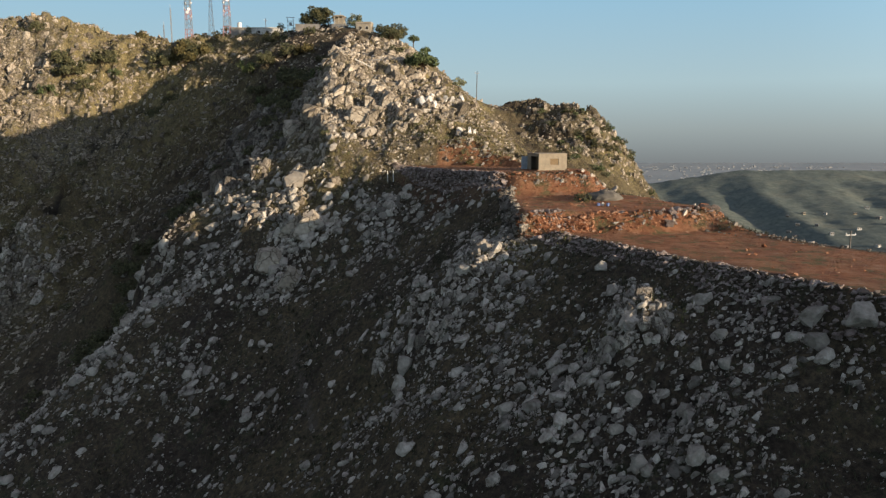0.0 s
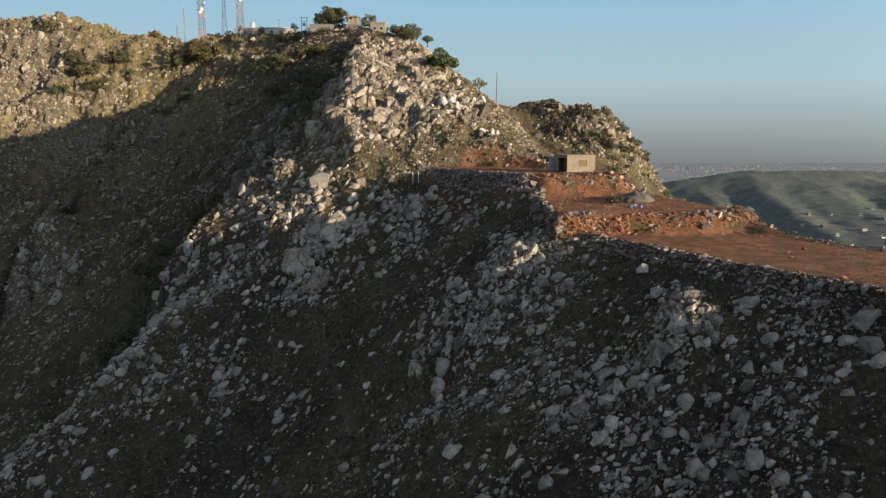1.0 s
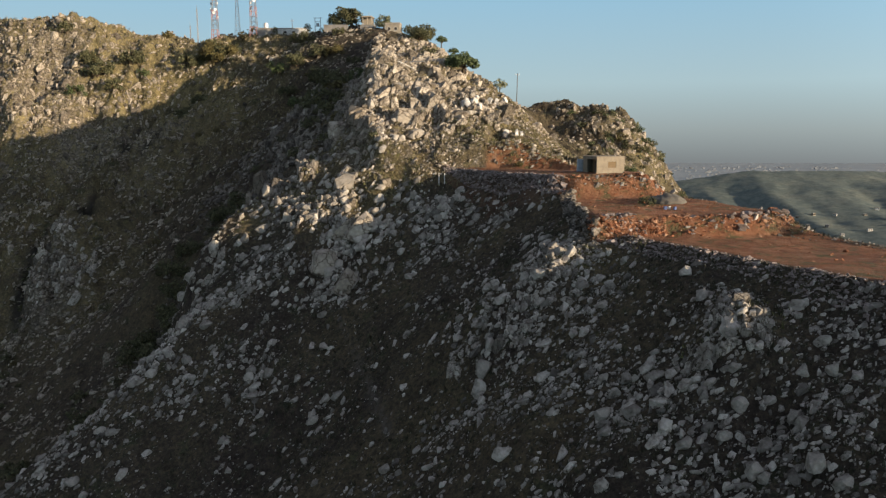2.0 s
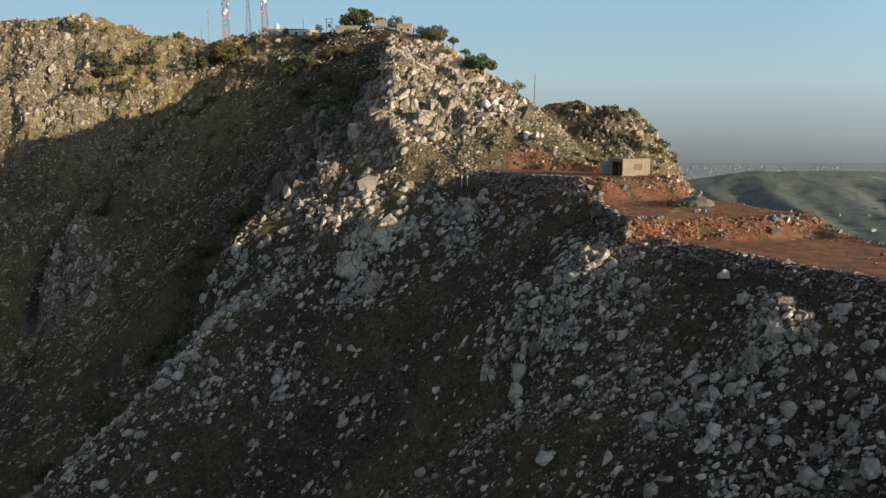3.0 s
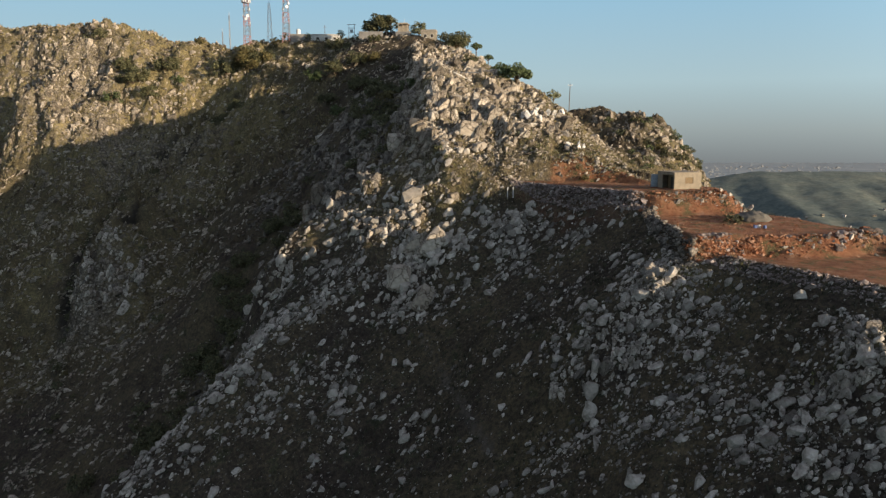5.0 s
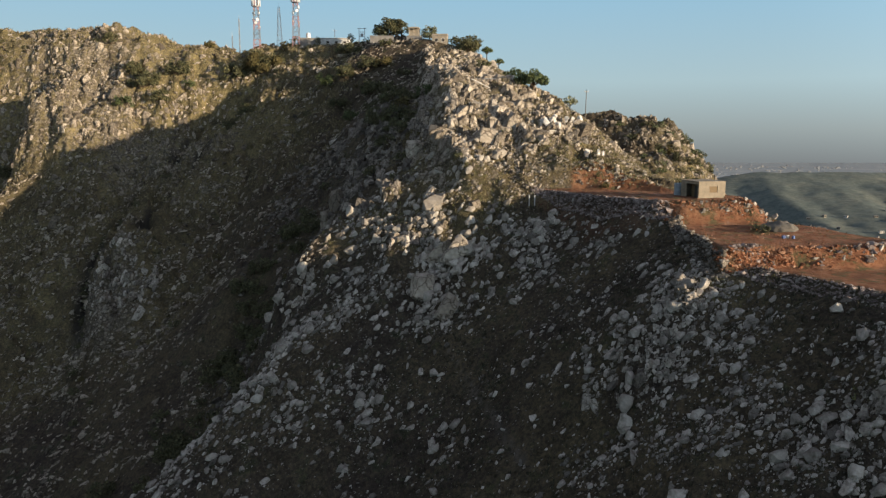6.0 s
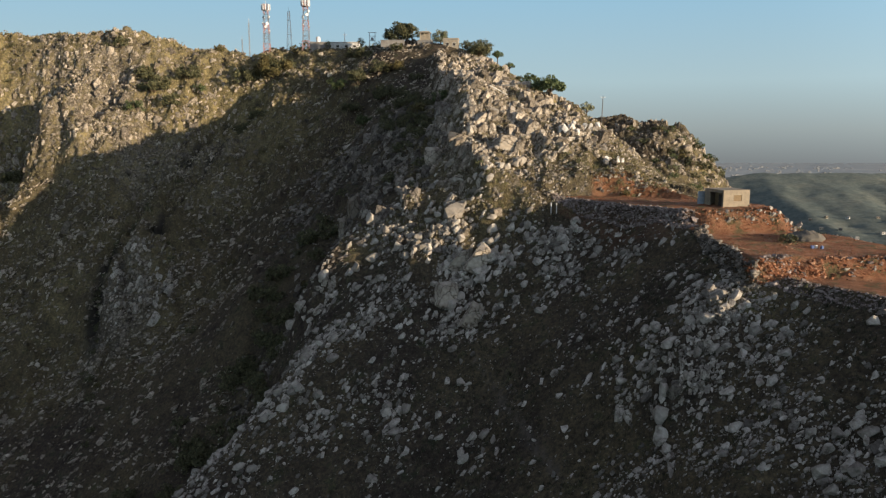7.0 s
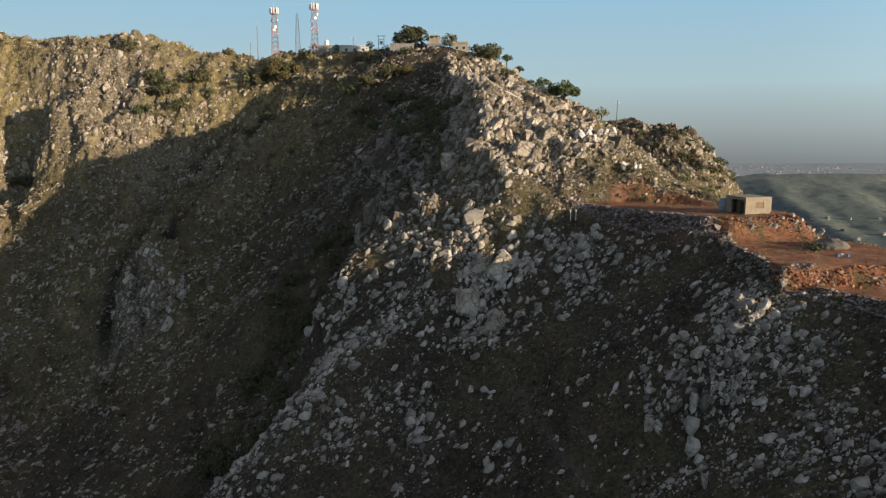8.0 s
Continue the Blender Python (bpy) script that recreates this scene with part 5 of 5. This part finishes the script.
def transformer_frame(x, y):
    t = tagged(new("transformer_frame"), "twin-pole steel transformer frame on the ridge", "power poles")
    t.location = (x, y, land_at(x, y) - 0.4)
    for sx in (-1.1, 1.1):
        bm = bmesh.new()
        bar(bm, (sx, 0, 0), (sx, 0, 6.6), 0.15, 8, 0.11)
        part("post", bm, m_steel, t)
    for z, w in ((6.4, 3.6), (5.0, 2.6), (3.2, 2.6)):
        bm = bmesh.new()
        box(bm, 0, 0, z, w, 0.16, 0.18, 0, 0.02)
        part("crossarm", bm, m_steel, t)
    bm = bmesh.new()
    box(bm, 0, 0, 3.9, 1.1, 0.8, 1.1, 0, 0.08)
    part("transformer", bm, m_steel, t)


transformer_frame(-61, 305)


# ---- buildings ----
def window(parent, x, y, z, w, h, rz=0.0, depth=0.12, mat=None, frame_mat=None):
    """A framed opening set in a wall face that looks along -y."""
    bm = bmesh.new()
    for sx, sz, bw, bh in ((0, h / 2, w + 0.16, 0.09), (0, -h / 2, w + 0.16, 0.09), (-w / 2, 0, 0.09, h), (w / 2, 0, 0.09, h)):
        box(bm, sx, 0, sz, bw, depth, bh)
    f = part("window", bm, frame_mat or m_white, parent)
    f.matrix_local = pose(x, y, z, 0, 0, rz)
    bm = bmesh.new()
    box(bm, 0, 0.02, 0, w - 0.1, 0.05, h - 0.1)
    part("shutter", bm, mat or m_dark, f)
    return f


m_shutter = plain("brown_shutter", (0.20, 0.14, 0.075), 0.7, scale=3)
# town walls greyed and blued, the distance haze put into their colour
m_town = plain("hazed_town_walls", (0.29, 0.30, 0.305), 0.9, scale=0.05, relief=0)
m_bluesheet = plain("pale_blue_sheet_metal", (0.36, 0.42, 0.47), 0.55, scale=2)
m_concrete = plain("stained_concrete", (0.26, 0.245, 0.225), 0.9, scale=0.8)
m_cream = plain("cream_plaster", (0.37, 0.325, 0.255), 0.88, scale=0.9)


def block_building(name, x, y, rz, sx, sy, sz, wall_mat, label, windows=(), parapet=0.25, sink=1.2, z=None):
    t = tagged(new(name), label, "building")
    t.matrix_world = pose(x, y, land_at(x, y) if z is None else z, 0, 0, rz)
    bm = bmesh.new()
    box(bm, 0, 0, (sz - sink) / 2, sx, sy, sz + sink, 0, 0.03)
    part("wall", bm, wall_mat, t)
    bm = bmesh.new()
    box(bm, 0, 0, sz + 0.08, sx + 0.3, sy + 0.3, 0.16, 0, 0.02)
    roof = part("roof", bm, m_concrete, t)
    if parapet:
        bm = bmesh.new()
        for cx, cy, w, d in ((0, -sy / 2, sx + 0.1, 0.18), (0, sy / 2, sx + 0.1, 0.18), (-sx / 2, 0, 0.18, sy), (sx / 2, 0, 0.18, sy)):
            box(bm, cx, cy, sz + 0.16 + parapet / 2, w, d, parapet)
        part("parapet", bm, wall_mat, roof)
    for wx, wz, ww, wh in windows:
        window(t, wx, -sy / 2 - 0.02, wz, ww, wh)
    return t


def hut():
    h = tagged(new("hut"), "small flat-roofed plastered block hut on the red earth bench", "hut")
    h.matrix_world = pose(16.6, 128.6, 0.25, 0, 0, 14)
    w, d, t, z = 5.3, 5.6, 0.22, 3.0
    bm = bmesh.new()
    # front wall with a window hole
    for cx, cz, sx, sz in ((1.05, z / 2, 2.1, z), (w - 0.75, z / 2, 1.5, z), (2.95, 0.55, 1.7, 1.1), (2.95, 2.65, 1.7, 0.7)):
        box(bm, cx, t / 2, cz, sx, t, sz)
    part("front_wall", bm, m_plaster, h)
    bm = bmesh.new()
    box(bm, w - t / 2, d / 2 + t / 2, z / 2, t, d - t, z)
    part("side_wall", bm, m_plaster, h)
    bm = bmesh.new()
    box(bm, w / 2, d - t / 2, z / 2, w - 2 * t, t, z)
    part("back_wall", bm, m_plaster, h)
    # wide opening added here so that the hut's shaded side reads dark
    bm = bmesh.new()
    for cy, cz, sy, sz in ((0.0, z / 2, 0.0 + 0.44, z), (4.6, z / 2, 1.56, z), (2.02, 2.8, 3.6, 0.4)):
        box(bm, t / 2, cy + t / 2, cz, t, sy, sz)
    part("side_wall", bm, m_plaster, h)
    bm = bmesh.new()
    box(bm, w / 2, d / 2, z + 0.07, w + 0.1, d + 0.1, 0.14, 0, 0.02)
    part("roof", bm, m_plaster, h)
    window(h, 2.95, 0.06, 1.7, 1.66, 1.16, 0, 0.14, m_shutter, m_plaster)
    bm = bmesh.new()
    box(bm, 0.9, 1.98, 1.1, 0.08, 1.1, 2.2)
    part("door", bm, m_dark, h)
    bm = bmesh.new()
    box(bm, 1.2, 2.2, z / 2, 0.14, 3.6, z)
    part("inner_wall", bm, m_shutter, h)
    return h


hut()

# a leaning sheet-metal screen beside the hut
screen = tagged(new("metal_screen"), "pale blue sheet-metal screen standing beside the hut", "screen")
screen.matrix_world = pose(14.3, 134.6, 0.25, 0, 0, 8)
bm = bmesh.new()
for k in range(8):
    box(bm, 0.09 + 0.19 * k, 0.03 * (k % 2), 1.25, 0.19, 0.05, 2.5)
part("sheet", bm, m_bluesheet, screen)
for k in (0.0, 1.55):
    bm = bmesh.new()
    bar(bm, (k, 0.08, -0.2), (k, 0.08, 2.5), 0.05, 6)
    part("post", bm, m_steel, screen)

block_building("relay_station", -83.5, 319, 4, 9.0, 6.0, 2.4, m_concrete, "low grey walled relay station on the ridge", parapet=0.3)
block_building("white_building", -73.5, 319, 2, 12.0, 7.0, 3.2, m_white, "long white flat-roofed building on the ridge", ((-3, 1.8, 1.2, 1.0), (0.5, 1.8, 1.2, 1.0), (4, 1.8, 1.2, 1.0)))
tank = tagged(new("water_tank"), "white cylindrical water tank on the relay station", "tank")
tank.location = (-84.8, 317.6, land_at(-83.5, 319) + 2.6)
bm = bmesh.new()
bmesh.ops.create_cone(bm, cap_ends=True, segments=20, radius1=0.95, radius2=0.9, depth=2.2, matrix=pose(0, 0, 1.1))
part("body", bm, m_dish, tank)
bm = bmesh.new()
bmesh.ops.create_cone(bm, cap_ends=True, segments=20, radius1=0.9, radius2=0.3, depth=0.35, matrix=pose(0, 0, 2.37))
part("lid", bm, m_dish, tank)
block_building("lower_wall_house", -52, 293.5, 0, 9.0, 4.0, 1.2, m_concrete, "low grey stone house wall under the summit trees", parapet=0.1)


def summit_pavilion():
    t = tagged(new("summit_pavilion"), "cream two-storey pavilion with an open porch on the summit", "pavilion")
    t.matrix_world = pose(-39.4, 291, 44.6, 0, 0, -8)
    bm = bmesh.new()
    box(bm, 0, 0, 1.0, 5.4, 4.2, 4.0, 0, 0.04)
    part("base_storey", bm, m_concrete, t, "grey-green rendered lower storey")
    bm = bmesh.new()
    box(bm, 0.2, 0, 3.1, 5.2, 4.2, 0.2, 0, 0.03)
    part("floor_slab", bm, m_cream, t)
    for sx in (-1.7, 0.0, 1.7):
        bm = bmesh.new()
        box(bm, sx, -1.7, 4.5, 0.32, 0.32, 2.6, 0, 0.04)
        part("column", bm, m_cream, t)
    bm = bmesh.new()
    box(bm, 0, 0.9, 4.5, 3.6, 2.0, 2.6)
    part("wall", bm, m_cream, t)
    bm = bmesh.new()
    box(bm, 0, 0, 5.95, 4.3, 4.2, 0.3, 0, 0.05)
    box(bm, 0, 0, 6.25, 3.2, 3.2, 0.3, 0, 0.05)
    part("roof", bm, m_cream, t)
    bm = bmesh.new()
    bar(bm, (0.3, 0, 6.4), (0.3, 0, 7.9), 0.06, 6)
    part("finial", bm, m_steel, t)


summit_pavilion()
block_building("viewing_house", -29.5, 287, -6, 5.6, 4.5, 3.6, m_cream, "cream plastered house with a balustraded flat roof", ((-1.2, 2.0, 1.1, 1.2), (1.3, 2.0, 1.1, 1.2)), 0.5, 2.0, 43.6)
block_building("ridge_store", -19.3, 294, 0, 2.6, 2.6, 2.6, m_white, "small white store on the ridge between bushes", (), 0.1, 1.5, 42.3)

# long pale concrete posts lying on the crag
def lying_post(a, b_):
    bm = bmesh.new()
    pa, pb = Vector((*a, land_at(*a) + 1.1)), Vector((*b_, land_at(*b_) + 1.1))
    bar(bm, pa, pb, 0.14, 8, 0.10)
    me = bpy.data.meshes.new("fallen_post")
    bm.to_mesh(me)
    bm.free()
    me.materials.append(m_white)
    return tagged(new("fallen_post", me), "long pale concrete post lying on the rocks", "post", "fallen posts")


lying_post((-20.2, 190), (-15, 186.5))
lying_post((-21.2, 182), (-16.8, 183.4))


# slim concrete posts standing on the bench's edge
for x, y, h in ((-10.9, 145.2, 2.3), (-9.8, 145.4, 2.1)):
    bm = bmesh.new()
    box(bm, 0, 0, h / 2 - 0.2, 0.16, 0.16, h + 0.4, 12, 0.02)
    post = part("post", bm, m_white)
    post.location = (x, y, land_at(x, y))
    tagged(post, "slim pale concrete post standing at the bench's edge", "post", "posts on the bench")


# ---- heap and small things on the platform ----
bm = bmesh.new()
bmesh.ops.create_icosphere(bm, subdivisions=4, radius=1)
for v in bm.verts:
    v.co.z = max(v.co.z, -0.2)
    v.co = Vector((v.co.x * 2.9, v.co.y * 2.2, v.co.z * 1.25 * (1 + 0.3 * noise.noise(v.co * 2))))
    v.co += v.normal * 0.25 * noise.noise(v.co * 1.2)
me = bpy.data.meshes.new("gravel_heap")
bm.to_mesh(me)
bm.free()
me.materials.append(plain("grey_gravel", (0.14, 0.128, 0.11), 0.95, scale=3, relief=0.08))
heap = tagged(new("gravel_heap", me), "grey gravel heap on the red platform", "heap")
heap.location = (25.5, 116.5, -3.35)
m_bluebag = plain("blue_plastic", (0.12, 0.17, 0.33), 0.5, scale=3, relief=0)
for k, (x, y) in enumerate(((23.2, 109.6), (23.9, 109.9), (24.6, 109.5))):
    bm = bmesh.new()
    box(bm, 0, 0, 0.22, 0.5, 0.35, 0.5, 20 * k, 0.08)
    sack = part("sack", bm, (m_bluebag, m_white, m_bluebag)[k])
    sack.location = (x, y, land_at(x, y))
    tagged(sack, ("blue plastic sack on the red earth", "white sack on the red earth", "blue plastic sack on the red earth")[k], "sack")


# ---- valley houses and the far town ----
def house(x, y, z, sx, sy, sz, rz, mat):
    t = tagged(new("house"), "small pale flat-roofed house in the valley", "house", "valley houses")
    t.matrix_world = pose(x, y, z, 0, 0, rz)
    bm = bmesh.new()
    box(bm, 0, 0, sz / 2 - 2, sx, sy, sz + 4)
    part("wall", bm, mat, t)
    bm = bmesh.new()
    box(bm, 0, 0, sz + 0.2, sx + 0.6, sy + 0.6, 0.4)
    part("roof", bm, m_concrete, t)
    for k in (-0.25, 0.25):
        bm = bmesh.new()
        box(bm, sx * k, -sy / 2 - 0.05, sz * 0.55, 1.4, 0.2, 1.4)
        part("window", bm, m_dark, t)


hr = random.Random(21)
for i in range(34):
    y = hr.uniform(900, 1150)
    x = y * hr.uniform(0.46, 0.66)
    z = max(land_at(x, y), float(far_hill(np.array([x]), np.array([y]))[0]))
    house(x, y, z, hr.uniform(3.5, 6.5), hr.uniform(3.5, 6), hr.uniform(2.4, 3.6), hr.uniform(-40, 40), (m_white, m_cream, m_concrete)[i % 3])

n_ = 380
cy_ = rng.uniform(3000, 4450, n_)
cx = cy_ * rng.uniform(0.24, 0.66, n_)
keep = clump(cx, cy_, 420, 91) > 0.42 + 0.35 * smooth(cx / cy_, 0.42, 0.52)
cx, cy_ = cx[keep], cy_[keep]
w, h = rng.uniform(4, 12, len(cx)), rng.uniform(2, 6, len(cx)) * (1 + 1.5 * (rng.random(len(cx)) < 0.05))
corner = np.array([(-0.5, -0.5, 0), (0.5, -0.5, 0), (0.5, 0.5, 0), (-0.5, 0.5, 0), (-0.5, -0.5, 1), (0.5, -0.5, 1), (0.5, 0.5, 1), (-0.5, 0.5, 1)])
v = corner[None] * np.stack([w, w, h + 4], 1)[:, None, :] + np.stack([cx, cy_, land(cx, cy_) - 4], 1)[:, None, :]
f = np.array([(0, 1, 5, 4), (1, 2, 6, 5), (2, 3, 7, 6), (3, 0, 4, 7), (4, 5, 6, 7)])
f = (f[None] + (np.arange(len(cx)) * 8)[:, None, None]).reshape(-1, 4)
town_mesh = mesh_from("far_town", v.reshape(-1, 3), f)
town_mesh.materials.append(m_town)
tagged(new("far_town", town_mesh), "pale buildings of a town on the hazy plain", "town", kind="stuff")
